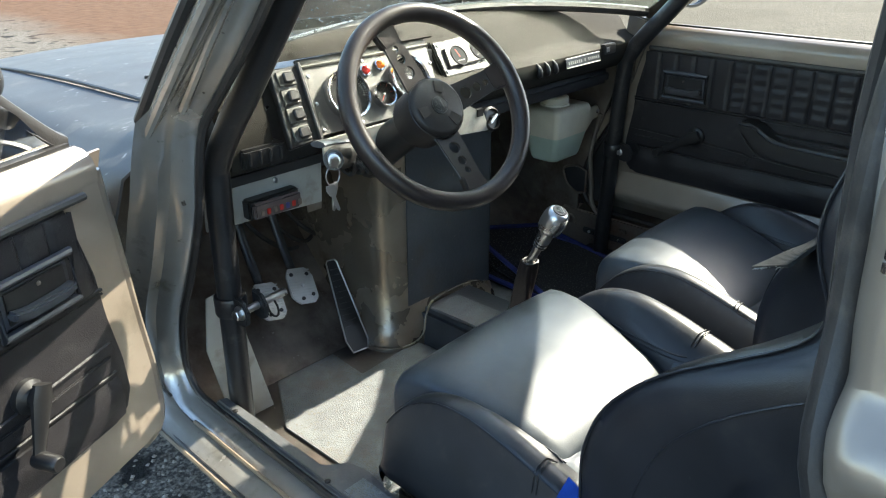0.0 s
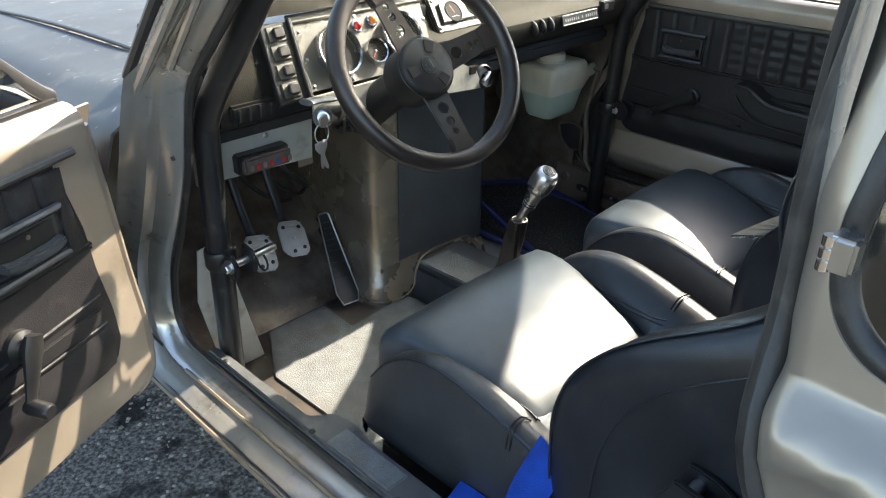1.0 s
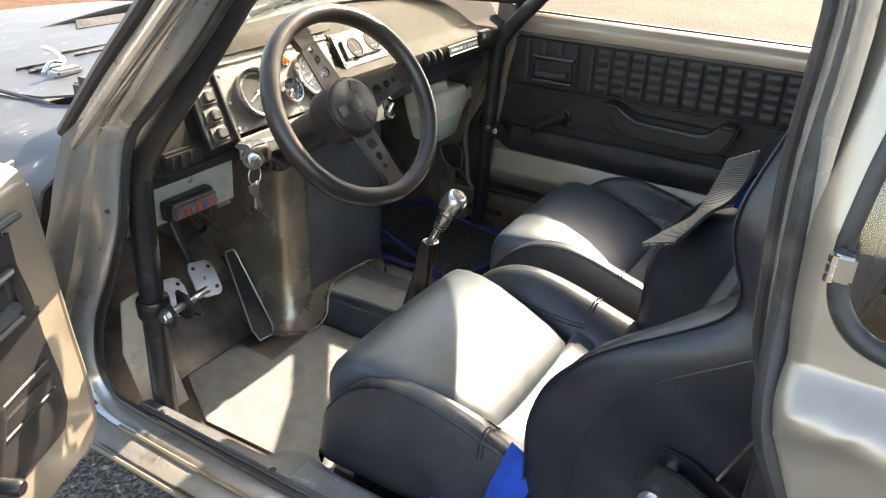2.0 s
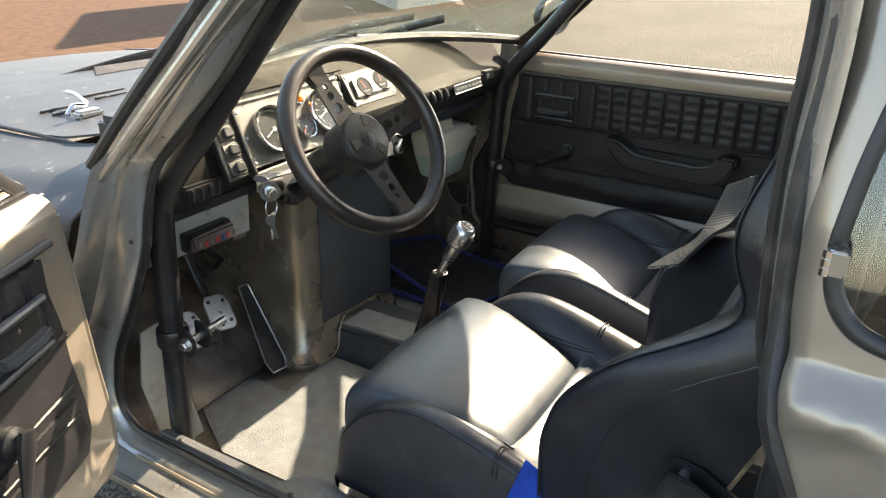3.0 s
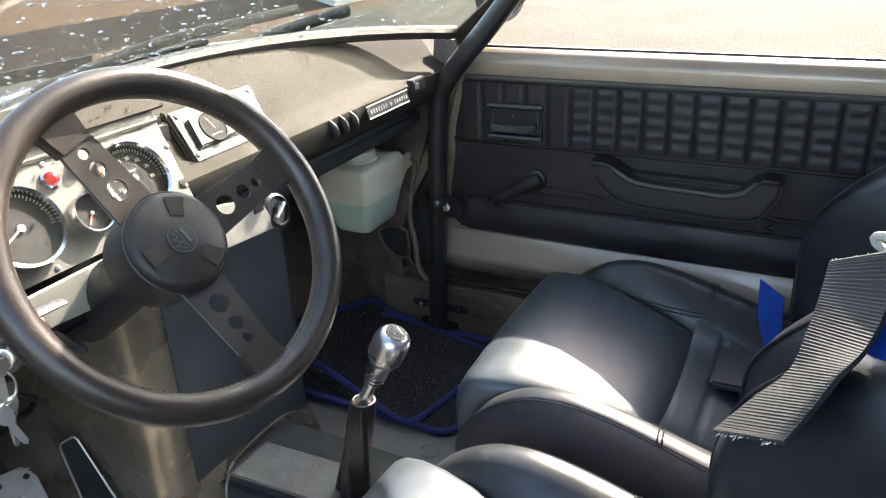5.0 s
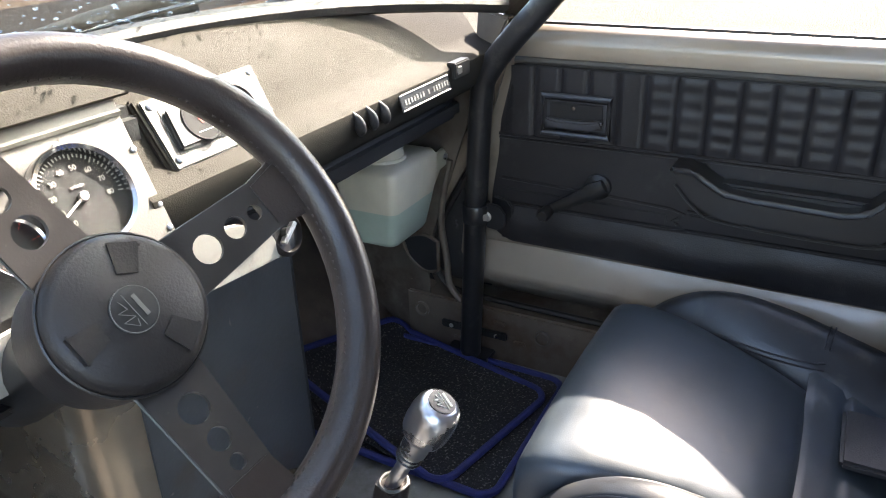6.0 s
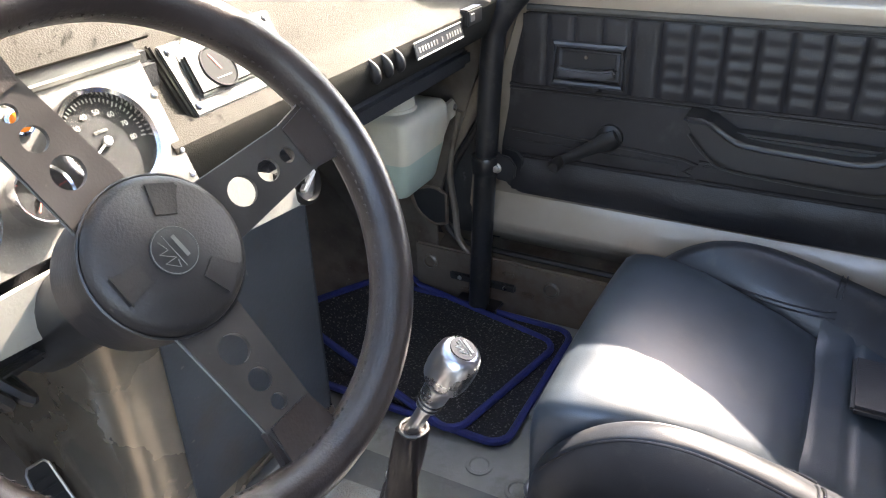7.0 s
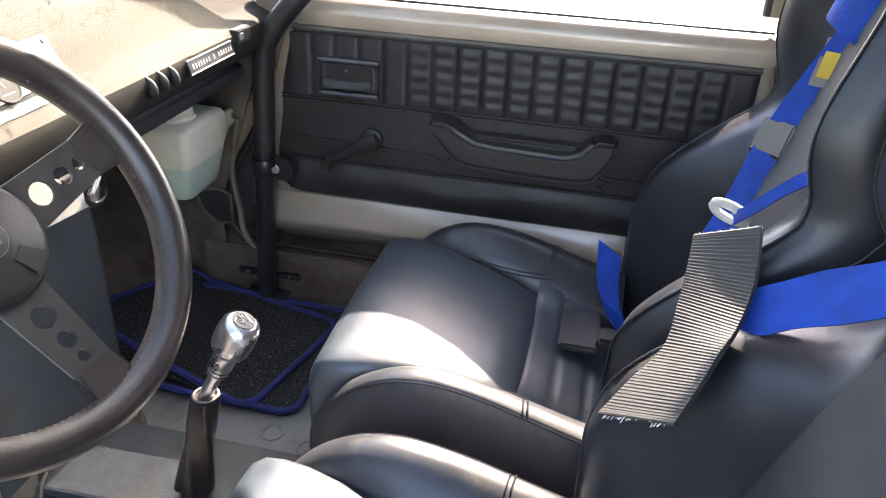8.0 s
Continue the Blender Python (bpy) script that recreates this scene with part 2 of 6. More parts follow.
def smooth_path(pts, n=6):
    """Catmull-Rom through pts."""
    P = [Vector(p) for p in pts]
    if len(P) < 3:
        return P
    out = []
    for i in range(len(P) - 1):
        a, b, c, d = P[max(i - 1, 0)], P[i], P[i + 1], P[min(i + 2, len(P) - 1)]
        for k in range(n):
            t = k / n
            out.append(0.5 * ((2 * b) + (c - a) * t + (2 * a - 5 * b + 4 * c - d) * t * t + (3 * b - a - 3 * c + d) * t ** 3))
    out.append(P[-1])
    return out


def loft(rings, bm=None, closed=True, caps=True):
    """Skin a list of equal-length rings of points."""
    bm = bm or bmesh.new()
    vs = [[bm.verts.new(p) for p in r] for r in rings]
    n = len(rings[0])
    for a, b in zip(vs, vs[1:]):
        for i in range(n if closed else n - 1):
            j = (i + 1) % n
            bm.faces.new((a[i], a[j], b[j], b[i]))
    if caps and closed:
        bm.faces.new(vs[0])
        bm.faces.new(vs[-1])
    return bm


def tube(pts, r, bm=None, sides=12, loop=False, flat=None, up=(0, 0, 1), caps=True):
    """A round (or flat=(a, b) oval) bar along pts; r may be a list."""
    P = [Vector(p) for p in pts]
    rings, n = [], len(P)
    prev = None
    for i, p in enumerate(P):
        if loop:
            d = (P[(i + 1) % n] - P[i - 1]).normalized()
        else:
            d = (P[min(i + 1, n - 1)] - P[max(i - 1, 0)]).normalized()
        if prev is None:
            u = Vector(up)
            if abs(u.dot(d)) > 0.95:
                u = Vector((1, 0, 0))
            u = (u - d * u.dot(d)).normalized()
        else:
            u = (prev - d * prev.dot(d)).normalized()
        prev = u
        v = d.cross(u)
        rr = r[i] if isinstance(r, (list, tuple)) else r
        a, b = (flat if flat else (1, 1))
        rings.append([p + u * (rr * a * math.cos(k * 2 * math.pi / sides)) + v * (rr * b * math.sin(k * 2 * math.pi / sides)) for k in range(sides)])
    if loop:
        rings.append(rings[0])
        bm = loft(rings, bm, True, False)
        bmesh.ops.remove_doubles(bm, verts=bm.verts, dist=1e-6)
        return bm
    return loft(rings, bm, True, caps)


def lathe(profile, m=None, bm=None, sides=28, caps=True):
    """Turn (radius, height) pairs round z; m places it."""
    own = bmesh.new()
    rings = [[Vector((max(r, 1e-4) * math.cos(k * 2 * math.pi / sides), max(r, 1e-4) * math.sin(k * 2 * math.pi / sides), h)) for k in range(sides)] for r, h in profile]
    loft(rings, own, True, caps)
    if m is not None:
        own.transform(m)
    return join(bm, own)


def prism(poly, axis, a, b, bevel=0.003, bm=None, seg=2):
    """Extrude a polygon of (u, v) along an axis: x takes (y, z), y takes (x, z), z takes (x, y)."""
    own = bmesh.new()
    def put(u, v, w):
        return {"x": (w, u, v), "y": (u, w, v), "z": (u, v, w)}[axis]
    lo = [own.verts.new(put(u, v, a)) for u, v in poly]
    hi = [own.verts.new(put(u, v, b)) for u, v in poly]
    n = len(poly)
    own.faces.new(lo)
    own.faces.new(hi[::-1])
    for i in range(n):
        own.faces.new((lo[i], hi[i], hi[(i + 1) % n], lo[(i + 1) % n]))
    bmesh.ops.recalc_face_normals(own, faces=own.faces)
    if bevel:
        bmesh.ops.bevel(own, geom=own.edges, offset=bevel, segments=seg, affect="EDGES", clamp_overlap=True)
    return join(bm, own)


def sheet(fn, nu, nv, thick=0.0, bm=None):
    """A surface from fn(u, v), u and v from 0 to 1, with thickness."""
    own = bmesh.new()
    g = [[own.verts.new(fn(i / nu, j / nv)) for j in range(nv + 1)] for i in range(nu + 1)]
    for i in range(nu):
        for j in range(nv):
            own.faces.new((g[i][j], g[i + 1][j], g[i + 1][j + 1], g[i][j + 1]))
    if thick:
        bmesh.ops.recalc_face_normals(own, faces=own.faces)
        bmesh.ops.solidify(own, geom=list(own.faces), thickness=thick)
    return join(bm, own)


def aim(at, normal, spin=0.0):
    """The pose whose local z points along normal."""
    return Matrix.Translation(at) @ Vector(normal).to_track_quat("Z", "Y").to_matrix().to_4x4() @ pose(0, 0, 0, 0, 0, spin)


def bolt(at, normal, r, h, bm=None):
    """A hexagon head on a washer."""
    m = aim(at, normal)
    bm = lathe([(r * 1.45, 0), (r * 1.45, h * 0.2), (r * 1.1, h * 0.22)], m, bm, 20)
    bm = lathe([(r, h * 0.2), (r, h * 0.9), (r * 0.85, h)], m, bm, 6)
    return bm


def screw(at, normal, r, bm=None):
    return lathe([(r, 0), (r * 0.95, r * 0.35), (r * 0.5, r * 0.6), (r * 0.1, r * 0.62)], aim(at, normal), bm, 12)


def interp(x, table):
    xs, ys = zip(*table)
    return float(np.interp(x, xs, ys))

# ---- ground ----
def ground_sheet():
    bm = bmesh.new()
    xs = [-400, -40, -6, -3] + [-2 + 0.25 * i for i in range(17)] + [3, 6, 40, 400]
    for_y = [-400, -40, -6, -3] + [-2 + 0.25 * i for i in range(25)] + [5, 7, 9, 14, 40, 400]
    g = [[bm.verts.new((x, y, 0.012 * noise.noise(Vector((x * 0.9, y * 0.9, 0))) if abs(x) < 20 and abs(y) < 20 else 0)) for y in for_y] for x in xs]
    for i in range(len(xs) - 1):
        for j in range(len(for_y) - 1):
            bm.faces.new((g[i][j], g[i + 1][j], g[i + 1][j + 1], g[i][j + 1]))
    return bm


def ground_mat():
    """Dark blotched gravel by the car, pale gravel beyond, a stretch of orange sand ahead."""
    m = bpy.data.materials.new("gravel_yard")
    m.use_nodes = True
    nt = m.node_tree
    b = nt.nodes["Principled BSDF"]
    tc = nt.nodes.new("ShaderNodeTexCoord")
    sep = nt.nodes.new("ShaderNodeSeparateXYZ")
    nt.links.new(tc.outputs["Object"], sep.inputs[0])

    def tex(scale, detail=6.0):
        n = nt.nodes.new("ShaderNodeTexNoise")
        n.inputs["Scale"].default_value, n.inputs["Detail"].default_value = scale, detail
        nt.links.new(tc.outputs["Object"], n.inputs["Vector"])
        return n.outputs["Fac"]

    def math_(op, a, b_):
        n = nt.nodes.new("ShaderNodeMath")
        n.operation = op
        for k, v in enumerate((a, b_)):
            if isinstance(v, (int, float)):
                n.inputs[k].default_value = v
            else:
                nt.links.new(v, n.inputs[k])
        return n.outputs[0]

    def mapr(v, a, b_):
        n = nt.nodes.new("ShaderNodeMapRange")
        n.inputs[1].default_value, n.inputs[2].default_value = a, b_
        nt.links.new(v, n.inputs[0])
        return n.outputs[0]

    def mix(f, a, b_):
        n = nt.nodes.new("ShaderNodeMix")
        n.data_type = "RGBA"
        nt.links.new(f, n.inputs[0])
        for k, v in ((6, a), (7, b_)):
            if isinstance(v, tuple):
                n.inputs[k].default_value = (*v, 1)
            else:
                nt.links.new(v, n.inputs[k])
        return n.outputs[2]
    grain = tex(55.0)
    pale = mix(mapr(grain, 0.35, 0.65), (0.05, 0.0455, 0.036), (0.1, 0.0915, 0.0725))
    pale = mix(mapr(tex(0.9), 0.45, 0.62), pale, (0.066, 0.06, 0.047))
    sand = mix(mapr(tex(9.0), 0.3, 0.7), (0.068, 0.038, 0.022), (0.1, 0.059, 0.037))
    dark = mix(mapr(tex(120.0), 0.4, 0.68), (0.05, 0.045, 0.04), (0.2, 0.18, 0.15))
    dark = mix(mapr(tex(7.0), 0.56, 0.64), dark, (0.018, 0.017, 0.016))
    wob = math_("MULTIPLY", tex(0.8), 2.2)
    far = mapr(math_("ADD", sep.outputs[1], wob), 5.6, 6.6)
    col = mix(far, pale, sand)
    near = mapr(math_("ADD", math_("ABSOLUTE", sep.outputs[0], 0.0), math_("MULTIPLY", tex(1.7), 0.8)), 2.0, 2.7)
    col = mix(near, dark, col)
    nt.links.new(col, b.inputs["Base Color"])
    b.inputs["Roughness"].default_value = 0.95
    b.inputs["Specular IOR Level"].default_value = 0.1
    bp = nt.nodes.new("ShaderNodeBump")
    bp.inputs["Strength"].default_value, bp.inputs["Distance"].default_value = 1.0, 0.012
    nt.links.new(grain, bp.inputs["Height"])
    nt.links.new(bp.outputs[0], b.inputs["Normal"])
    return m


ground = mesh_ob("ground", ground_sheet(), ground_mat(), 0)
tagged(ground, "gravel yard, dark and blotched by the car, pale further off", "ground", kind="structure")


def gravel():
    rnd = random.Random(4)
    bm = bmesh.new()
    for _ in range(2600):
        x, y = rnd.uniform(-1.5, -0.35), rnd.uniform(-0.7, 1.3)
        r = rnd.uniform(0.002, 0.007) * (1.5 if rnd.random() < 0.1 else 1)
        h = 0.012 * noise.noise(Vector((x * 0.9, y * 0.9, 0)))
        vs = []
        a0 = rnd.uniform(0, 6)
        for k in range(5):
            a = a0 + k * 1.2566
            q = r * rnd.uniform(0.7, 1.2)
            vs.append(bm.verts.new((x + q * math.cos(a), y + q * math.sin(a), h)))
        top = bm.verts.new((x + rnd.uniform(-.3, .3) * r, y + rnd.uniform(-.3, .3) * r, h + r * rnd.uniform(0.5, 0.9)))
        for k in range(5):
            bm.faces.new((vs[k], vs[(k + 1) % 5], top))
    return bm


STONE = mat("mixed_gravel_stones", (0.2, 0.18, 0.15), 0.85, 0.0, 0.6, 60)
tagged(mesh_ob("gravel", gravel(), STONE, 0), "loose grey gravel stones on the ground beside the sill", "gravel", kind="stuff")

# unseen block added across the yard, whose shadow falls on the ground ahead
BLOCKFACE = mat("shadow_block_face", (0.5, 0.46, 0.4), 0.9, 0.0, 0.12, 2, 0.4, 60, dirt=(0.35, 0.31, 0.26), dirt_scale=1.5, dirt_amount=0.3)
tagged(mesh_ob("unseen_shadow_block", prism([(8.0, 5.5), (9.9, 7.75), (13.0, 7.75), (13.0, 5.5)], "z", -0.02, 4.0, 0.02), BLOCKFACE), "plain unseen block added across the yard to cast a shadow ahead", "building", kind="structure")

# ---- car body ----
body = thing("hatchback_car", "dusty silver-grey small hatchback with stripped floor, parked on gravel", "car")

# door opening as (y, z), front roof corner first, down the front post, along the sill, up the rear post
OPENING = [(-0.58, 1.388), (-0.34, 1.178), (-0.19, 1.018), (-0.09, 0.925), (-0.035, 0.872), (-0.005, 0.80), (0.018, 0.725),
           (0.07, 0.62), (0.122, 0.53), (0.143, 0.46), (0.145, 0.41), (0.12, 0.378), (0.07, 0.368), (-0.1, 0.366), (-0.35, 0.366),
           (-0.6, 0.366), (-0.78, 0.37), (-0.85, 0.40), (-0.885, 0.48), (-0.892, 0.60), (-0.888, 0.70), (-0.872, 0.77), (-0.842, 0.84),
           (-0.832, 0.92), (-0.826, 1.02), (-0.828, 1.12), (-0.822, 1.22), (-0.80, 1.345), (-0.74, 1.386)]


def opening_ring(x, off, drop=0.0):
    pts = smooth_path([(0, y, z) for y, z in OPENING] + [(0, *OPENING[0])], 3)[:-1]
    c = Vector((0, -0.4, 0.8))
    out, n = [], len(pts)
    for i, p in enumerate(pts):
        d = (pts[(i + 1) % n] - pts[i - 1]).normalized()
        nrm = Vector((0, -d.z, d.y))
        if nrm.dot(p - c) < 0:
            nrm.negate()
        q = p + nrm * off * (0.55 if p.z > 0.86 else 0.55 + 0.45 * min(1.0, (0.86 - p.z) / 0.15))
        x_ = math.copysign(min(abs(x), 0.664), x) if p.z > 0.88 else x
        out.append(Vector((x_, q.y, q.z - drop * max(0, min(1, (0.42 - p.z) / 0.05)))))
    return out


for s in (-1, 1):
    rings = [opening_ring(s * x_, off_, drop_) for x_, off_, drop_ in ((0.585, 0.03, 0.0), (0.598, 0.004, 0.0), (0.612, 0.006, -0.002), (0.628, 0.022, -0.014), (0.634, 0.03, -0.018), (0.638, 0.03, -0.015), (0.642, 0.03, -0.018), (0.652, 0.031, -0.018), (0.662, 0.046, -0.03), (0.672, 0.052, -0.032), (0.682, 0.056, -0.034))[0 if s < 0 else 1:]]
    # The passenger surround takes the darker brown of the kick panel.
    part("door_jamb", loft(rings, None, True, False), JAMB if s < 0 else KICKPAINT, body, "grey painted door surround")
    if s < 0:
        part("sill_seam", tube([(-0.6395, y_, 0.3575) for y_ in (0.07, -0.3, -0.8)], 0.0032, sides=6), SEALER, body, "brown sealer line along the sill")
        part("sill_lip", tube([(-0.684, y_, 0.343) for y_ in (0.16, -0.3, -0.86)], 0.0035, sides=6), SEALER, body)
        part("sill_lip", tube([(-0.6765, y_, 0.3455) for y_ in (0.16, -0.3, -0.86)], 0.0022, sides=6), RUBBER, body)
    part("door_seal", tube(opening_ring(s * (0.603 if s < 0 else 0.612), -0.002), 0.0065 if s < 0 else 0.006, sides=8, loop=True), RUBBER, body, "black rubber door seal")
    part("drip_rail", tube(smooth_path([(s * 0.655, -0.6, 1.42), (s * 0.662, -0.205, 1.06), (s * 0.662, -0.1, 0.965), (s * 0.662, 0.007, 0.866)], 8), 0.007, sides=8), JAMB, body, "worn bright drip rail")
    # skin below and behind the opening
    prof = [(0.56, 0.16), (0.6, 0.21), (0.645, 0.27), (0.678, 0.325), (0.684, 0.34)]
    part("rocker", sheet(lambda u, v: (s * interp(v, [(i / 4, p[0]) for i, p in enumerate(prof)]), 0.2 - 1.15 * u, interp(v, [(i / 4, p[1]) for i, p in enumerate(prof)])), 8, 12, 0.004), BODYPAINT, body)

    def rear_edge(z):
        return interp(z, [(0.37, -0.80), (0.40, -0.85), (0.48, -0.885), (0.6, -0.892), (0.7, -0.888), (0.77, -0.872), (0.84, -0.842), (0.92, -0.832), (1.02, -0.826), (1.12, -0.828), (1.2, -0.82), (1.3, -0.78)])

    def quarter_x(z):
        return interp(z, [(0.16, 0.67), (0.25, 0.695), (0.45, 0.716), (0.69, 0.724), (0.8, 0.722), (0.855, 0.719), (0.866, 0.716), (0.874, 0.71), (0.89, 0.694), (0.896, 0.69), (0.91, 0.688), (1.0, 0.68), (1.4, 0.585)])

    win = smooth_path([(0, y, z) for y, z in ((-0.872, 0.995), (-0.8725, 0.972), (-0.877, 0.949), (-0.888, 0.93), (-0.905, 0.917), (-0.93, 0.911), (-0.97, 0.9095), (-1.2, 0.91), (-1.46, 0.915), (-1.5, 0.95), (-1.46, 1.2), (-1.4, 1.24), (-1.02, 1.25), (-0.935, 1.225), (-0.9, 1.15), (-0.88, 1.06), (-0.872, 0.995))], 5)[:-1]
    mid = Vector((0, -1.2, 1.07))

    def outer_point(p_):
        """Where the way from the window's middle through p_ meets the edge of the side panel."""
        d_ = (p_ - mid).normalized()
        lo_, hi_ = (p_ - mid).length, 2.0
        for _ in range(24):
            h_ = (lo_ + hi_) / 2
            q_ = mid + d_ * h_
            inside = q_.z > 0.17 and q_.z < 1.4 and q_.y > -1.9 and q_.y < rear_edge(max(0.37, min(1.3, q_.z))) - 0.024
            lo_, hi_ = (h_, hi_) if inside else (lo_, h_)
        return mid + d_ * lo_

    ways = [smooth_path([mid, mid + (p_ - mid)], 1)[-1] for p_ in win]
    extra = [Vector((0, -1.2 + 0.9 * math.cos(radians(a_)), 1.07 + 0.9 * math.sin(radians(a_)))) for a_ in range(0, 360, 4)]
    order = sorted(ways + extra, key=lambda p_: math.atan2(p_.z - mid.z, p_.y - mid.y))

    def on_window(p_):
        """The window outline's point in the same direction."""
        a_ = math.atan2(p_.z - mid.z, p_.y - mid.y)
        n_ = len(win)
        for i_ in range(n_):
            u_, v_ = win[i_] - mid, win[(i_ + 1) % n_] - mid
            d_ = Vector((0, math.cos(a_), math.sin(a_)))
            den = d_.y * (v_.z - u_.z) - d_.z * (v_.y - u_.y)
            if abs(den) < 1e-9:
                continue
            t_ = (u_.y * (v_.z - u_.z) - u_.z * (v_.y - u_.y)) / den
            k_ = (u_.y * d_.z - u_.z * d_.y) / den
            if t_ > 0 and -1e-6 <= k_ <= 1 + 1e-6:
                return mid + d_ * t_
        return p_
    inner = [on_window(p_) for p_ in order]
    outer = [outer_point(p_) for p_ in inner]
    steps = [0.0] + [0.007 * k for k in range(1, 16)] + [0.12 + 0.03 * k for k in range(13)] + [0.54, 0.62, 0.7, 0.78, 0.85, 0.9, 0.94, 0.97, 0.985, 1.0]
    rings = [[Vector((s * (quarter_x(p_.z) - 0.016), mid.y + (p_.y - mid.y) * 0.985, mid.z + (p_.z - mid.z) * 0.975)) for p_ in inner], [Vector((s * (quarter_x(p_.z) - 0.005), mid.y + (p_.y - mid.y) * 0.994, mid.z + (p_.z - mid.z) * 0.989)) for p_ in inner]]
    for st_ in steps:
        row = []
        for a_, b_ in zip(inner, outer):
            q_ = a_.lerp(b_, st_)
            gap = max(0.0, rear_edge(max(0.37, min(1.3, q_.z))) - 0.024 - q_.y)
            turn_in = 0.022 * max(0.0, 1 - gap / 0.02) ** 2
            # pressed hollow for the door grip
            over = max(0.0, min(1.0, (q_.y + 0.94) / 0.018)) * max(0.0, min(1.0, (0.862 + 0.35 * min(0.0, -0.9 - q_.y) - q_.z) / 0.022)) * max(0.0, min(1.0, (q_.z - 0.66) / 0.03))
            over *= min(1.0, gap / 0.016)
            turn_in += 0.016 * over * over * (3 - 2 * over)
            row.append(Vector((s * (quarter_x(q_.z) - turn_in), q_.y, q_.z)))
        rings.append(row)
    part("quarter_panel", loft(rings, None, True, False), BODYPAINT, body, "silver-beige rear side panel", None, 60)
    post = smooth_path([Vector((s * (quarter_x(z_) - 0.03), rear_edge(z_) - 0.02, z_)) for z_ in (0.42, 0.5, 0.6, 0.7, 0.77, 0.84, 0.92, 1.02, 1.12, 1.2, 1.3)], 4)
    part("rear_post_seal", tube(post, 0.0105, sides=12, flat=(1.5, 1.0), up=(1, 0, 0)), RUBBER, body, "dark rubber post trim")
    part("rear_post_seal_rib", tube([p_ + Vector((s * 0.009, 0.004, 0)) for p_ in post], 0.004, sides=8), RUBBER, body)
    ring_in = [Vector((s * (quarter_x(p_.z) - 0.008), mid.y + (p_.y - mid.y) * 0.986, mid.z + (p_.z - mid.z) * 0.976)) for p_ in win]
    part("quarter_window_seal", tube(ring_in, 0.0085, sides=10, loop=True), RUBBER, body, "black rubber window seal")
    gl_ = bmesh.new()
    loft([[Vector((p_.x - s * 0.001, p_.y, p_.z)) for p_ in ring_in], [Vector((p_.x + s * 0.002, p_.y, p_.z)) for p_ in ring_in]], gl_)
    part("quarter_glass", gl_, GLASS, body).visible_shadow = False
    hg = part("window_hinge", box(s * 0.688, s * 0.704, -0.888, -0.873, 0.972, 0.992, 0.002), STEEL, body, "chrome window hinge")
    for k in range(3):
        part("hinge_knuckle", tube([(s * 0.702, -0.874, 0.972 + 0.007 * k), (s * 0.702, -0.874, 0.9775 + 0.007 * k)], 0.0035, sides=10), CHROME, hg)
    part("roof_rail", sheet(lambda u, v: (s * (0.69 - 0.12 * v), -0.58 - 1.32 * u, 1.395 + 0.04 * v), 4, 2, 0.006), PAINT, body)
    part("inner_side_panel", box(s * 0.6, s * 0.61, -1.9, -0.9, 0.25, 0.88, 0.003), VINYL, body)
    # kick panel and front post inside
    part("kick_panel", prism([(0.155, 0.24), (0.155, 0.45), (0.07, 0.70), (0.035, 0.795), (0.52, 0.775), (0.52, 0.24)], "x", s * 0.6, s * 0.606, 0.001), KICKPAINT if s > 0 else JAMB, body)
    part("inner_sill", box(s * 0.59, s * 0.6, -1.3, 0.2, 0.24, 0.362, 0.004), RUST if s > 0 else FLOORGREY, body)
    # front wing
    wing = ([(0.66, 0.25), (0.715, 0.45)] if s > 0 else [(0.675, 0.43), (0.712, 0.5)]) + [(0.72, 0.62), (0.712, 0.70), (0.685, 0.765), (0.61, 0.802), (0.482, 0.818)]
    part("front_wing", sheet(lambda u, v: (s * interp(v, [(i / 6, p[0]) for i, p in enumerate(wing)]), 0.06 + 1.4 * u, interp(v, [(i / 6, p[1]) for i, p in enumerate(wing)]) - 0.06 * u * u + 0.05 * v * max(0, 1 - u / 0.22)), 10, 24, 0.004), BONNET, body, "blue-grey reflecting front wing")

part("roof", sheet(lambda u, v: (-0.57 + 1.14 * v, -0.56 - 1.37 * u, 1.418 + 0.03 * (1 - (2 * v - 1) ** 2)), 6, 8, 0.012), HEADLINER, body)
part("header_rail", box(-0.56, 0.56, -0.62, -0.55, 1.39, 1.428, 0.01), PAINT, body)
part("rib", tube(smooth_path([(-0.635, -0.05, 0.905), (-0.64, -0.2, 1.05), (-0.625, -0.36, 1.22)], 6), 0.006, sides=8), JAMB, body)
part("pillar_outer", sheet(lambda u, v: tuple(Vector((-0.662 + 0.02 * u, 0.012 - 0.625 * u, 0.862 + 0.556 * u)).lerp(Vector((-0.666 + 0.01 * u, 0.016 - 0.6 * u, 0.884 + 0.556 * u)), v)), 10, 3, 0.005), JAMB, body, "grey painted outer pillar")
part("pillar_seal", tube(smooth_path([(-0.664, 0.015, 0.885), (-0.664, -0.085, 0.982), (-0.664, -0.19, 1.077), (-0.657, -0.58, 1.436)], 6), 0.0085, sides=8), RUBBER, body, "black rubber strip along the pillar")
part("rear_panel", box(-0.69, 0.69, -1.93, -1.9, 0.2, 0.9, 0.01), PAINT, body)
# Floor made black and an unseen cover added, so the rear window looks dark.
part("load_floor", box(-0.6, 0.6, -1.9, -1.05, 0.3, 0.4, 0.01), VINYL, body)
part("rear_dark_cover", box(-0.6, 0.6, -1.9, -1.08, 0.855, 0.875, 0.004), VINYL, body)

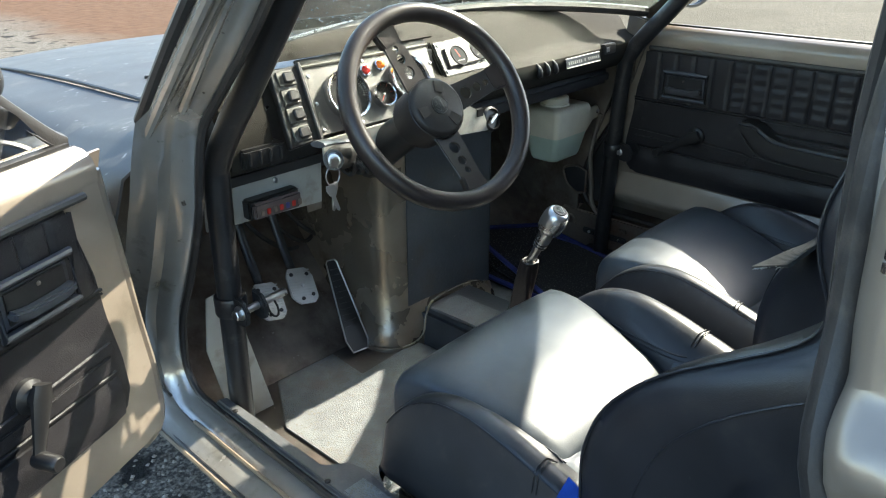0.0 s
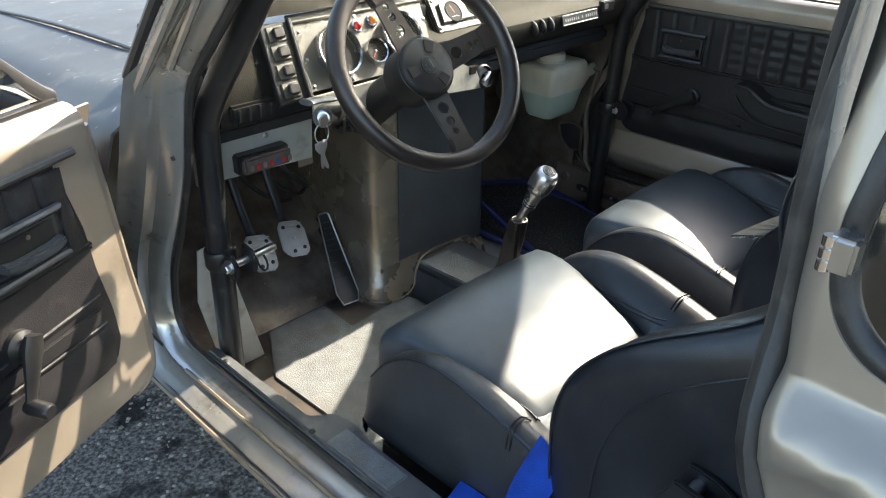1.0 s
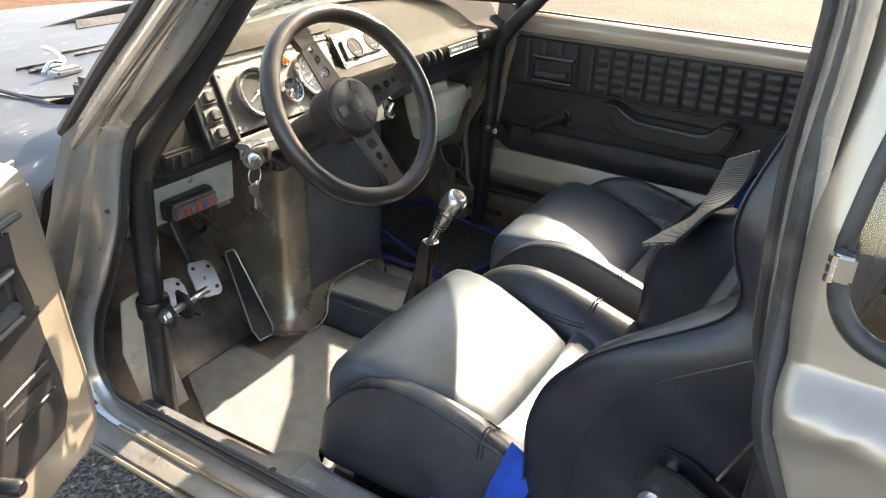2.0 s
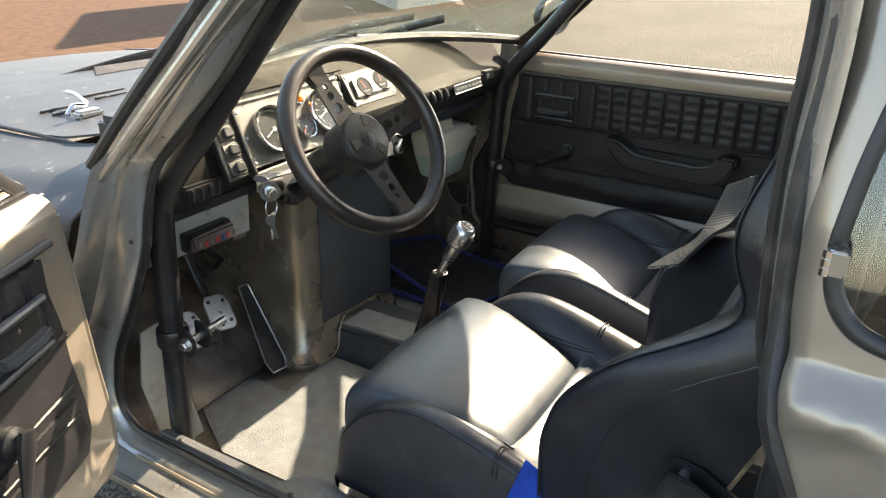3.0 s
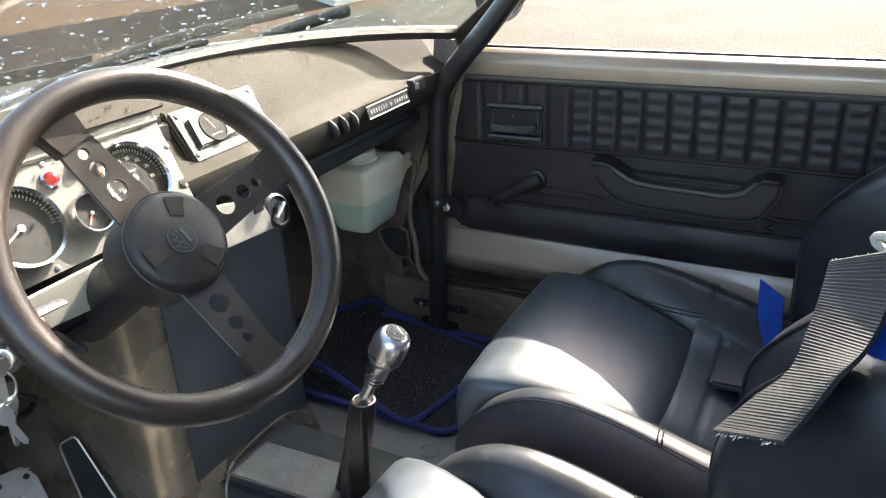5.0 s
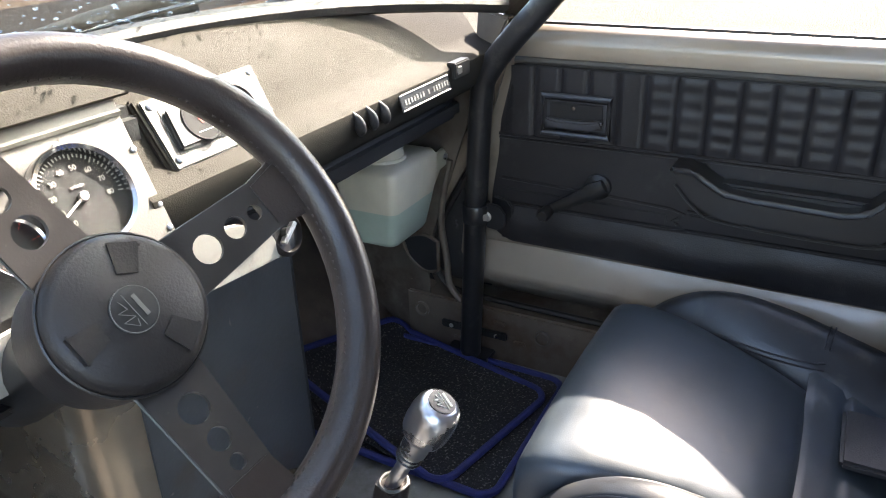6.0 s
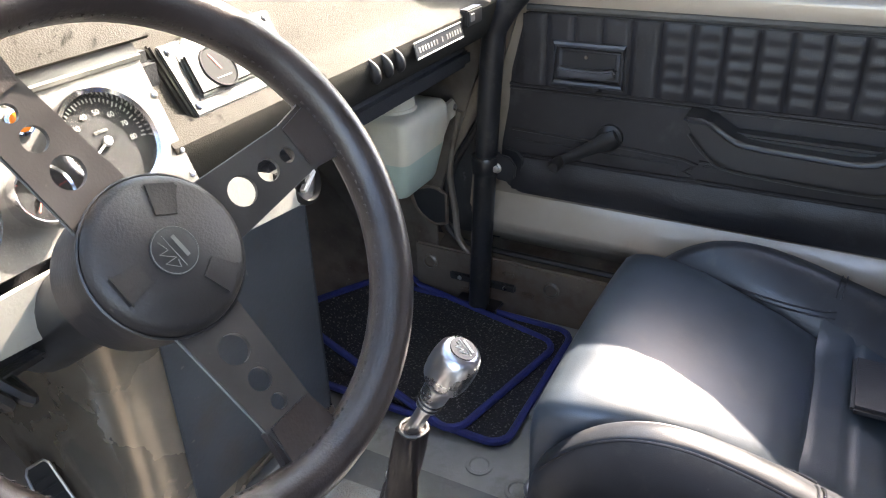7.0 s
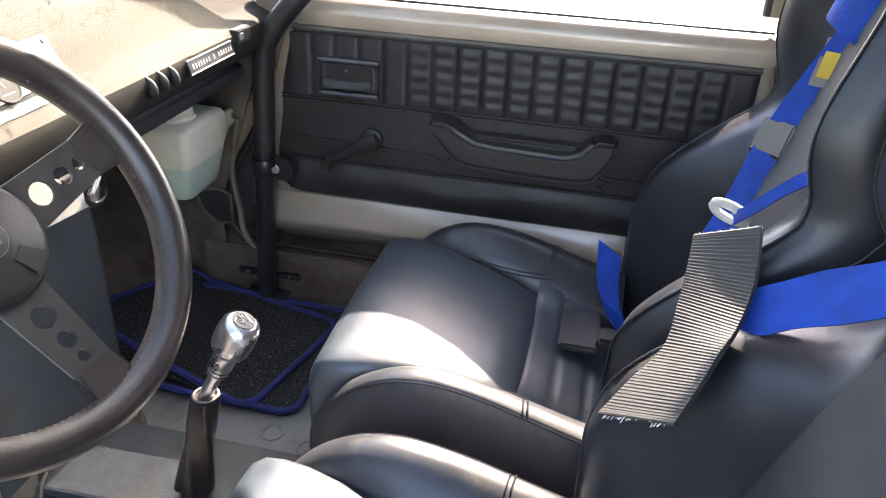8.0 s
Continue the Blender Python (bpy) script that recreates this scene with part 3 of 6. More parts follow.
# floor pan, toe board and bulkhead
UNDERLAY = mat("dark_dirty_floor", (0.06, 0.052, 0.045), 0.5, 0.1, 0.35, 12, 0.3, 160, dirt=(0.075, 0.05, 0.038), dirt_scale=10, dirt_amount=0.45, fleck=((0.2, 0.17, 0.14), 90.0, 0.68))
part("floor_pan", sheet(lambda u, v: (-0.6 + 1.2 * v, 0.22 - 1.35 * u, 0.25 + 0.002 * math.sin(40 * v)), 20, 30, 0.004), FLOORGREY, body)
part("driver_underlay", prism([(-0.575, 0.2), (-0.09, 0.2), (-0.09, -0.3), (-0.575, -0.3)], "z", 0.2525, 0.2555, 0.001), UNDERLAY, body, "dark dirty floor under the carpet")
part("toe_board", sheet(lambda u, v: (-0.6 + 1.2 * v, 0.20 + 0.25 * u, 0.245 + 0.26 * u ** 1.2 + 0.006 * noise.noise(Vector((v * 9, u * 3, 1)))), 12, 30, 0.004), TOE, body, "rusty worn toe board")
part("bulkhead", sheet(lambda u, v: (-0.6 + 1.2 * v, 0.45 + 0.01 * noise.noise(Vector((v * 8, u * 4, 3))), 0.49 + 0.30 * u), 10, 30, 0.004), RUST, body)
part("seat_crossmember", box(-0.48, 0.59, -0.62, -0.54, 0.25, 0.33, 0.012), RUST, body)

SILLGREY = mat("dark_grey_sill_cover", (0.07, 0.072, 0.075), 0.55, 0.0, 0.2, 14, 0.25, 300, dirt=(0.12, 0.11, 0.095), dirt_scale=12, dirt_amount=0.3)
# raised cover on the driver's sill
part("sill_cover", prism([(-0.6, 0.07), (-0.578, 0.06), (-0.575, -0.195), (-0.543, -0.218), (-0.535, -0.25), (-0.545, -0.32), (-0.545, -0.85), (-0.6, -0.85)], "z", 0.25, 0.382, 0.005), SILLGREY, body, "dark grey sill box cover")
part("sill_pad", box(-0.594, -0.555, -0.40, -0.265, 0.381, 0.386, 0.002), CARPET, body, "pale grey rectangular pad")
part("sill_pad", box(-0.594, -0.555, -0.62, -0.47, 0.381, 0.386, 0.002), CARPET, body)
for y in (0.013, -0.231, -0.42, -0.62):
    part("screw", screw((-0.594, y, 0.382), (0, 0, 1), 0.005), BLACKPLASTIC, body)
# inner tray lip on the passenger side
part("passenger_sill_ledge", prism([(0.60, 0.352), (0.66, 0.372), (0.66, 0.36), (0.60, 0.335)], "y", -1.0, 0.16, 0.003), KICKPAINT, body)
part("passenger_sill_rib", box(0.592, 0.6, -0.9, 0.14, 0.342, 0.352, 0.003), KICKPAINT, body)
plug = lathe([(0.0155, 0), (0.0155, 0.004), (0.012, 0.006), (0.0105, 0.002), (0, 0.0015)], aim((0.59, -0.085, 0.324), (-1, 0, 0)), None, 20)
part("floor_plug", plug, RUST, body)
part("floor_plug", lathe([(0.0155, 0), (0.0155, 0.004), (0.012, 0.006), (0.0105, 0.002), (0, 0.0015)], aim((0.59, 0.166, 0.327), (-1, 0, 0)), None, 20), RUST, body)
for (y, z) in ((0.0, 0.335), (-0.04, 0.30), (0.09, 0.28)):
    part("clip", box(0.584, 0.592, y - 0.012, y + 0.012, z - 0.004, z + 0.004, 0.002), RUST, body)
part("sill_bracket", box(0.583, 0.5905, -0.016, 0.122, 0.3, 0.317, 0.003), BLACKBAR, body, "black steel bracket along the sill")
for y in (0.005, 0.1):
    part("screw", screw((0.583, y, 0.308), (-1, 0, 0), 0.0045), STEEL, body)
# ragged opening in the passenger kick panel, behind a pressed rim
hole = [(0.131, 0.474), (0.162, 0.484), (0.205, 0.468), (0.192, 0.43), (0.16, 0.408), (0.131, 0.414)]
part("kick_opening", prism(hole, "x", 0.596, 0.5995, 0.001), DASHLOW, body, "dark ragged opening")
part("kick_opening_rim", tube(smooth_path([(0.597, y, z) for y, z in hole], 4), 0.0035, sides=8, loop=True), RUST, body)
part("post_flange", tube(smooth_path([(0.597, 0.1, 0.64), (0.597, 0.122, 0.53), (0.597, 0.113, 0.445), (0.597, 0.108, 0.39), (0.597, 0.085, 0.36)], 5), 0.0065, sides=8), KICKPAINT, body)
part("driver_foot_plate", prism([(-0.57, 0.438), (-0.556, 0.535), (-0.512, 0.54), (-0.452, 0.262), (-0.53, 0.262), (-0.551, 0.33)], "y", 0.128, 0.132, 0.001), CREAM, body, "pale speckled foot plate")
part("door_check_boot", lathe([(0.02, 0), (0.021, 0.01), (0.017, 0.014), (0.019, 0.02), (0.013, 0.026)], aim((-0.618, 0.088, 0.743), (-0.45, -0.9, 0)) @ pose(0, 0, 0) @ Matrix.Diagonal((1.3, 0.85, 1, 1)), None, 16), RUBBER, body, "black rubber door check boot")

# engine cover between the footwells
def cover_ring(z, g=0.0):
    x0, x1, y0, y1, r = -0.163 - g, 0.168 + g * 0.5, 0.112 - g, 0.5, 0.05 + g
    pts = []
    for cx, cy, a0 in ((x0 + r, y0 + r, 180), (x1 - 0.025, y0 + 0.025, 270)):
        rr = r if cx < 0 else 0.025
        for k in range(9):
            a = radians(a0 + 90 * k / 8)
            pts.append(Vector((cx + rr * math.cos(a), cy + rr * math.sin(a), z)))
    return pts + [Vector((x1, y1, z)), Vector((x0, y1, z))]


part("engine_cover", loft([cover_ring(0.248, 0.026), cover_ring(0.275, 0.022), cover_ring(0.29, 0.016), cover_ring(0.305, 0.012), cover_ring(0.318, 0.002), cover_ring(0.45), cover_ring(0.6), cover_ring(0.79)], None, True, True), BOXMAT, body, "dark satin sheet metal engine cover")
# Slate sheets leave only the rounded corner in the warm brown.
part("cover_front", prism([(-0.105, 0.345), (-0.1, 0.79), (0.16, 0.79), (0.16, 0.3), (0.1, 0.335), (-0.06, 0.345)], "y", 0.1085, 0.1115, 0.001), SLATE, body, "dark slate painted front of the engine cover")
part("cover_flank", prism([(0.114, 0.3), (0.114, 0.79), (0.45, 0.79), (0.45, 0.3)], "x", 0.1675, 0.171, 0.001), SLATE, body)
part("cover_flange", tube(smooth_path([(-0.19, 0.3, 0.27), (-0.19, 0.15, 0.268), (-0.15, 0.09, 0.268), (-0.09, 0.085, 0.275), (-0.07, 0.09, 0.32), (-0.03, 0.1, 0.34), (0.08, 0.1, 0.34), (0.13, 0.1, 0.32), (0.17, 0.1, 0.28)], 6), 0.0022, sides=8), BOXMAT, body, "sealed flange")
for z, x in ((0.5, -0.12), (0.35, 0.06), (0.42, 0.1), (0.33, -0.145)):
    part("rivet", screw((x, 0.112 if x > -0.1 else 0.122, z), (0, -1, 0), 0.005), RUST, body)
# Slate replaces the floor grey here: the tunnel's shade is put into its colour.
part("tunnel", prism([(-0.085, 0.24), (-0.065, 0.325), (0.10, 0.325), (0.125, 0.24)], "y", -0.95, 0.118, 0.01), SLATE, body, "grey painted metal tunnel, coloured darker for its shade")
part("tunnel_carpet", prism([(-0.058, 0.092), (0.03, 0.09), (0.036, -0.075), (-0.05, -0.1)], "z", 0.325, 0.331, 0.002), CARPET, body)
part("floor_rib", prism([(0.16, -0.32), (0.185, -0.31), (0.36, -0.14), (0.35, -0.12)], "z", 0.25, 0.258, 0.003), FLOORGREY, body)
for x, y in ((0.18, -0.19), (0.2, -0.12)):
    part("pressed_ring", lathe([(0.02, 0), (0.02, 0.002), (0.015, 0.003), (0.013, 0.001)], aim((x, y, 0.252), (0, 0, 1)), None, 24), FLOORGREY, body)
part("label_sticker", box(0.19, 0.215, -0.215, -0.2, 0.2525, 0.2535, 0), WHITEMARK, body)
for i in range(9):
    part("rivet", screw((-0.2 + 0.018 * (i % 3), 0.13 - 0.02 * (i // 3), 0.252), (0, 0, 1), 0.004), STEEL, body)

# bonnet with slots, clip and raised scoop
part("bonnet", sheet(lambda u, v: (-0.478 + 0.956 * v, 0.26 + 1.22 * u, 0.82 + 0.018 * (1 - (2 * v - 1) ** 2) - 0.07 * u * u + 0.03 * max(0, 1 - u / 0.12)), 12, 16, 0.004), BONNET, body, "grey metallic bonnet with water marks")
part("bonnet_seam", tube([(-0.48, 0.3 + 0.1 * k, 0.820 - 0.07 * (k / 11.8) ** 2) for k in range(12)], 0.004, sides=6), RUBBER, body)
for x0, x1, y in ((-0.39, -0.31, 0.588), (-0.39, -0.328, 0.546), (-0.268, -0.165, 0.626), (-0.265, -0.19, 0.584)):
    zt = 0.838 - 0.07 * ((y - 0.26) / 1.22) ** 2 - 0.018 * ((x0 + x1) / 0.956) ** 2
    part("bonnet_slot", prism([(x0, y - 0.009), (x1, y - 0.013), (x1 + 0.006, y - 0.002), (x0 + 0.012, y + 0.006)], "z", zt - 0.01, zt + 0.003, 0.001), DASHLOW, body, "dark open slot")
    part("slot_lip", tube([(x0, y - 0.012, zt + 0.003), (x1, y - 0.016, zt + 0.003)], 0.002, sides=6), BONNET, body)
part("bonnet_clip", tube(smooth_path([(-0.405, 0.463, 0.838), (-0.385, 0.468, 0.853), (-0.356, 0.47, 0.85), (-0.335, 0.53, 0.857), (-0.325, 0.575, 0.855)], 4), 0.0045, sides=8), CHROME, body, "chrome bonnet clip")
part("clip_base", box(-0.385, -0.33, 0.452, 0.482, 0.825, 0.84, 0.005), STEEL, body)
part("scoop_rim", sheet(lambda u, v: (-0.13 + 0.62 * u, 0.955 - 0.05 * u - 0.012 * v, 0.80 + (0.012 + 0.04 * math.sin(math.pi * min(1.0, u / 0.7) / 2)) * v), 12, 3, 0.004), BONNET, body, "raised bonnet scoop")
part("scoop_mouth", sheet(lambda u, v: (-0.11 + 0.58 * u, 0.944 - 0.05 * u - 0.006 * v, 0.802 + (0.009 + 0.036 * math.sin(math.pi * min(1.0, u / 0.7) / 2)) * v), 12, 3, 0.002), DASHLOW, body, "dark scoop opening")
for k in range(8):
    part("scoop_slat", tube([(-0.08 + 0.008 * k, 0.83 + 0.012 * k, 0.823), (0.35, 0.80 + 0.012 * k, 0.824)], 0.003, sides=6), RUBBER, body)

# windscreen, its rubber and the cowl panel
def screen(u, v):
    x = (-0.60 + 1.2 * v) * (1 - 0.08 * u)
    bow = 0.14 * (1 - (2 * v - 1) ** 2)
    return (x, 0.005 + bow - 0.63 * u, 0.905 + 0.045 * (1 - (2 * v - 1) ** 2) * (1 - u) + 0.515 * u)


for s in (-1, 1):
    if s > 0:
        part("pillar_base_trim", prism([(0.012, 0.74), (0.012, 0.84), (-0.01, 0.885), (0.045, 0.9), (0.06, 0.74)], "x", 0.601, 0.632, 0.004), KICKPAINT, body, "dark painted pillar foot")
    # Passenger pillar is coloured darker to stand for its unlit inner face.
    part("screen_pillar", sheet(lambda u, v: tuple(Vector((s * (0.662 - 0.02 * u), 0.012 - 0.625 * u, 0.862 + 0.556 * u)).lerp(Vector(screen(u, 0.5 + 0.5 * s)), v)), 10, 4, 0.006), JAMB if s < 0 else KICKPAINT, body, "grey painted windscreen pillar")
# Unseen blocker behind the glass, added to keep sun off the driver's cushion.
part("unseen_shade_band", sheet(lambda u, v: tuple(Vector(screen(0.437 + 0.53 * u, 0.52 + 0.48 * v)) + Vector((0, -0.02, -0.014))), 6, 6, 0.012), HEADLINER, body, "unseen band added behind the windscreen to shade the driver seat")
drops = bmesh.new()
rnd = random.Random(11)
for _ in range(900):
    q_ = Vector(screen(rnd.random() ** 2 * 0.3, rnd.uniform(0.05, 0.95)))
    bmesh.ops.create_icosphere(drops, subdivisions=1, radius=rnd.uniform(0.0008, 0.0028), matrix=Matrix.Translation(q_ + Vector((0, 0.004, 0.004))) @ Matrix.Diagonal((1, rnd.uniform(0.6, 2), 0.5, 1)))
part("water_drop", drops, GLASS, body, "rain drops on the windscreen")["kind"] = "stuff"
part("windscreen", sheet(screen, 8, 16, 0.004), SCREENGLASS, body, "wet windscreen glass").visible_shadow = False
part("screen_seal", tube([Vector(screen(0, k / 20)) + Vector((0, -0.006, 0.0)) for k in range(21)], 0.013, sides=8), RUBBER, body)
part("cowl", sheet(lambda u, v: (-0.5 + 1.0 * v, 0.03 + 0.13 * (1 - (2 * v - 1) ** 2) + (0.24 - 0.13 * (1 - (2 * v - 1) ** 2)) * u, 0.84 + 0.075 * (1 - (2 * v - 1) ** 2) * (1 - u) - 0.04 * u), 4, 16, 0.004), WETBLACK, body, "wet black cowl panel")
for dx in (-0.12, 0.26):
    wp = smooth_path([(dx - 0.05, 0.24, 0.90), (dx + 0.08, 0.225, 0.935), (dx + 0.26, 0.18, 0.955)], 6)
    part("wiper", tube(wp, 0.007, sides=6, flat=(1.6, 0.6)), BLACKPLASTIC, body, "black wiper")
for k in range(6):
    part("grille_bar", tube(smooth_path([(-0.27, 0.21 + 0.008 * k, 0.9 + 0.004 * k), (-0.05, 0.245 + 0.008 * k, 0.912 + 0.004 * k), (0.2, 0.25 + 0.008 * k, 0.914 + 0.004 * k), (0.4, 0.22 + 0.008 * k, 0.9 + 0.004 * k)], 5), 0.003, sides=6), STEEL if k % 2 else BLACKPLASTIC, body, "wet scuttle grille bar")
arm_ = part("wiper_arm", tube(smooth_path([(-0.2, 0.19, 0.925), (-0.1, 0.2, 0.945), (0.06, 0.185, 0.962), (0.2, 0.16, 0.972)], 5), 0.006, sides=8, flat=(0.7, 1.3)), STEEL, body, "wet metal wiper arm")
part("wiper_blade", tube(smooth_path([(-0.15, 0.185, 0.945), (0.05, 0.178, 0.972), (0.3, 0.13, 0.985)], 5), 0.005, sides=6, flat=(1.6, 0.6)), BLACKPLASTIC, arm_)
tagged(body, kind="")

# ---- doors: built closed for the right side, mirrored for the left ----
HINGE = Vector((0.69, 0.08, 0.0))


def make_door(side, swing):
    passenger = side > 0
    door = thing("passenger_door" if passenger else "driver_door",
                 "closed silver-grey car door with black pleated vinyl trim" if passenger else "wide open silver-grey car door with black pleated vinyl trim",
                 "car door", (side * HINGE.x, HINGE.y, 0) if passenger else (-HINGE.x - 0.028, HINGE.y + 0.01, 0))
    f = 0.0 if passenger else 0.035
    door.rotation_euler.z = radians(swing)
    m = Matrix.Diagonal((side, 1, 1, 1)) @ Matrix.Translation(-HINGE)

    def p(name, bm, material, label="", parent=None, smooth=40):
        bm.transform(m)
        return part(name, bm, material, parent or door, label, None, smooth)
    outline = [(0.015, 0.842), (0.03, 0.74), (0.052, 0.62), (0.082, 0.53), (0.09, 0.45), (0.075, 0.418), (0.04, 0.41), (-0.78, 0.412), (-0.845, 0.43), (-0.865, 0.5), (-0.86, 0.7), (-0.83, 0.842)]
    if not passenger:
        outline = [(0.015, 0.842), (0.025, 0.74), (0.035, 0.62), (0.045, 0.53), (0.045, 0.46), (0.03, 0.432), (0.0, 0.424)] + outline[7:]
    p("door_shell", prism(outline, "x", 0.604, 0.675, 0.008), PAINT if passenger else PAINT, "silver-grey painted steel")
    if not passenger:
        p("door_edge", tube(smooth_path([(0.615, y + 0.002, z) for y, z in outline[:7]], 4), 0.008, sides=8), PAINT)
    # rounded ledge under the window
    led = [(0.604, 0.828), (0.602, 0.845), (0.606, 0.86), (0.617, 0.871), (0.632, 0.874), (0.632, 0.84)]
    p("window_ledge", prism(led, "y", -0.835, 0.012, 0.002), PAINT, "bare painted ledge")
    p("outer_ledge", prism([(0.65, 0.84), (0.65, 0.872), (0.668, 0.868), (0.682, 0.82), (0.69, 0.6), (0.675, 0.6)], "y", -0.84, 0.015, 0.002), PAINT)
    p("outer_skin", sheet(lambda u, v: (interp(v, [(0, 0.682), (0.5, 0.712), (0.85, 0.705), (1, 0.682)]), 0.10 - 0.96 * u, (0.3 if passenger else 0.405) + (0.54 if passenger else 0.435) * v), 4, 10, 0.004), PAINT)
    p("window_slot_seal", box(0.631, 0.651, -0.83, 0.012, 0.858, 0.877, 0.004), RUBBER, "black rubber window wipe")
    # black vinyl trim card
    card = [(-0.02 - f, 0.818), (0.004 - f, 0.72), (0.008 - f, 0.66), (0.02 - f, 0.59), (0.022 - f, 0.54), (0.01 - f, 0.515), (-0.015 - f, 0.503), (-0.8, 0.5), (-0.815, 0.52), (-0.815, 0.818)]
    p("trim_card", prism(card, "x", 0.598, 0.606, 0.003), VINYL, "black vinyl door card")
    p("chrome_strip", tube([(0.599, -0.022, 0.8225), (0.599, -0.4, 0.8225), (0.599, -0.815, 0.8225)], 0.0055, sides=8), ALU, "bright strip")
    if passenger:
        p("lower_flare", sheet(lambda u, v: (0.604 - 0.024 * v ** 0.8 + 0.004 * max(0, v - 0.9) * 10, 0.035 - f - 0.005 * v - (0.86 - f) * u, 0.497 - 0.06 * v), 6, 10, 0.003), PAINT, "bare painted lower edge")
    n_pl = 18

    def pleat(u, v):
        y = -0.012 - f - (0.80 - f) * u
        k = u * n_pl
        d = abs(k - round(k))
        bulge = min(1.0, d / 0.12) ** 0.5
        z = 0.702 + 0.112 * v
        quilt = 0.0
        if 5 < k < 17:
            quilt = 0.85 * (0.5 + 0.5 * math.cos(v * 2 * math.pi * 5 + 0.6 * noise.noise(Vector((k * 1.3, v * 3, 2))))) * min(1, d * 3) * (0.0024 + 0.0012 * noise.noise(Vector((k, v * 6, 5))))
        y += 0.003 * v if u == 0 else 0
        return (0.5975 - 0.005 * bulge + quilt, y + (0.012 - 0.024 * v) * (u < 0.001), z)
    p("pleated_panel", sheet(pleat, n_pl * 8, 30, 0.0), VINYL, "pleated quilted black vinyl", smooth=60)

    def welt(name, pts, r=0.0028):
        p(name, tube(smooth_path([(0.597, y, z) for y, z in pts], 3), r, sides=6), VINYL)
    welt("seam", [(0.005 - f, 0.699), (-0.3, 0.699), (-0.815, 0.699)])
    welt("seam", [(0.005 - f, 0.693), (-0.3, 0.693), (-0.815, 0.693)], 0.002)
    # pocket welts
    for y0, y1 in ((-f, -0.285), (-0.31, -0.585), (-0.6, -0.8)):
        pr = [(y0, 0.622 if y0 > -0.1 else 0.61), (y1, 0.61 if y0 > -0.1 else 0.605), (y1 - 0.004, 0.59), (y1, 0.578), (y0, 0.578)]
        welt("pocket_seam", pr)
        p("pocket_fold", prism([(y0 - 0.004, 0.606), (y1 + 0.004, 0.602), (y1 + 0.004, 0.582), (y0 - 0.004, 0.582)], "x", 0.594, 0.599, 0.002), VINYL)
    p("lower_fold", sheet(lambda u, v: (0.5965 - 0.006 * math.sin(math.pi * v) - 0.003 * noise.noise(Vector((u * 14, v * 2, 0))), -f - (0.81 - f) * u, 0.51 + 0.062 * v), 60, 6), VINYL, "loose creased vinyl")
    # handle in its recess
    bez = box(0.588, 0.600, -0.183, -0.075, 0.716, 0.772, 0.006)
    hb = p("handle_bezel", bez, GREYPLASTIC, "dark grey plastic handle surround")
    p("handle_recess", box(0.5865, 0.589, -0.172, -0.086, 0.724, 0.764, 0.004), BLACKPLASTIC, "", hb)
    p("handle_rim", tube([(0.586, a, b) for a, b in ((-0.074, 0.774), (-0.184, 0.774), (-0.184, 0.714), (-0.074, 0.714))], 0.0055, sides=8, loop=True), GREYPLASTIC, "", hb)
    p("door_lever", prism([(-0.083, 0.742), (-0.1, 0.739), (-0.15, 0.739), (-0.173, 0.744), (-0.175, 0.734), (-0.155, 0.726), (-0.1, 0.726), (-0.084, 0.731)], "x", 0.572, 0.588, 0.003), GREYPLASTIC, "black door lever", hb)
    p("lever_rivet", screw((0.586, -0.125, 0.756), (-1, 0, 0), 0.003), RUST, "", hb)
    # window crank
    tipy, tipz = (-0.094, 0.585) if passenger else (-0.195, 0.565)
    hub = Vector((0.575, -0.169, 0.630))
    tip = Vector((0.572, tipy, tipz))
    cr = p("crank_rosette", lathe([(0.021, 0), (0.021, 0.008), (0.012, 0.014), (0.012, 0.024), (0.0, 0.026)], aim((0.598, hub.y, hub.z), (-1, 0, 0))), BLACKPLASTIC, "black window crank")
    d = (tip - hub).normalized()
    p("crank_arm", tube([hub - d * 0.018, hub, hub + d * 0.03, hub + (tip - hub) * 0.85, tip], [0.012, 0.0145, 0.011, 0.008, 0.008], sides=10, flat=(0.6, 1.0), up=(1, 0, 0)), BLACKPLASTIC, "", cr)
    p("crank_knob", lathe([(0.0095, 0), (0.0105, 0.006), (0.0105, 0.03), (0.008, 0.034)], aim(tip + Vector((0.004, 0, 0)), (-1, 0, 0))), BLACKPLASTIC, "", cr)
    # pull and armrest
    if passenger:
        u_shape = [(-0.283, 0.695), (-0.322, 0.695), (-0.338, 0.684), (-0.366, 0.668), (-0.4, 0.664), (-0.52, 0.66), (-0.545, 0.666), (-0.562, 0.682), (-0.571, 0.692), (-0.61, 0.692), (-0.608, 0.668), (-0.588, 0.634), (-0.55, 0.615), (-0.37, 0.62), (-0.326, 0.638), (-0.298, 0.668)]
        ar = p("armrest", prism(u_shape, "x", 0.542, 0.599, 0.009, None, 3), BLACKPLASTIC, "black moulded pull and armrest")
        p("armrest_seam", tube(smooth_path([(0.5405, y, z + 0.004) for y, z in u_shape[10:]], 4), 0.0022, sides=6), BLACKPLASTIC, "", ar)
        p("armrest_shelf", prism([(-0.34, 0.672), (-0.56, 0.67), (-0.556, 0.63), (-0.35, 0.634)], "x", 0.57, 0.598, 0.004), BLACKPLASTIC, "", ar)
    else:
        p("armrest_hole", lathe([(0.009, 0), (0.009, 0.002), (0.006, 0.0025)], aim((0.5975, -0.34, 0.66), (-1, 0, 0)) @ Matrix.Diagonal((1, 1.5, 1, 1)), None, 16), DASHLOW, "empty screw hole")
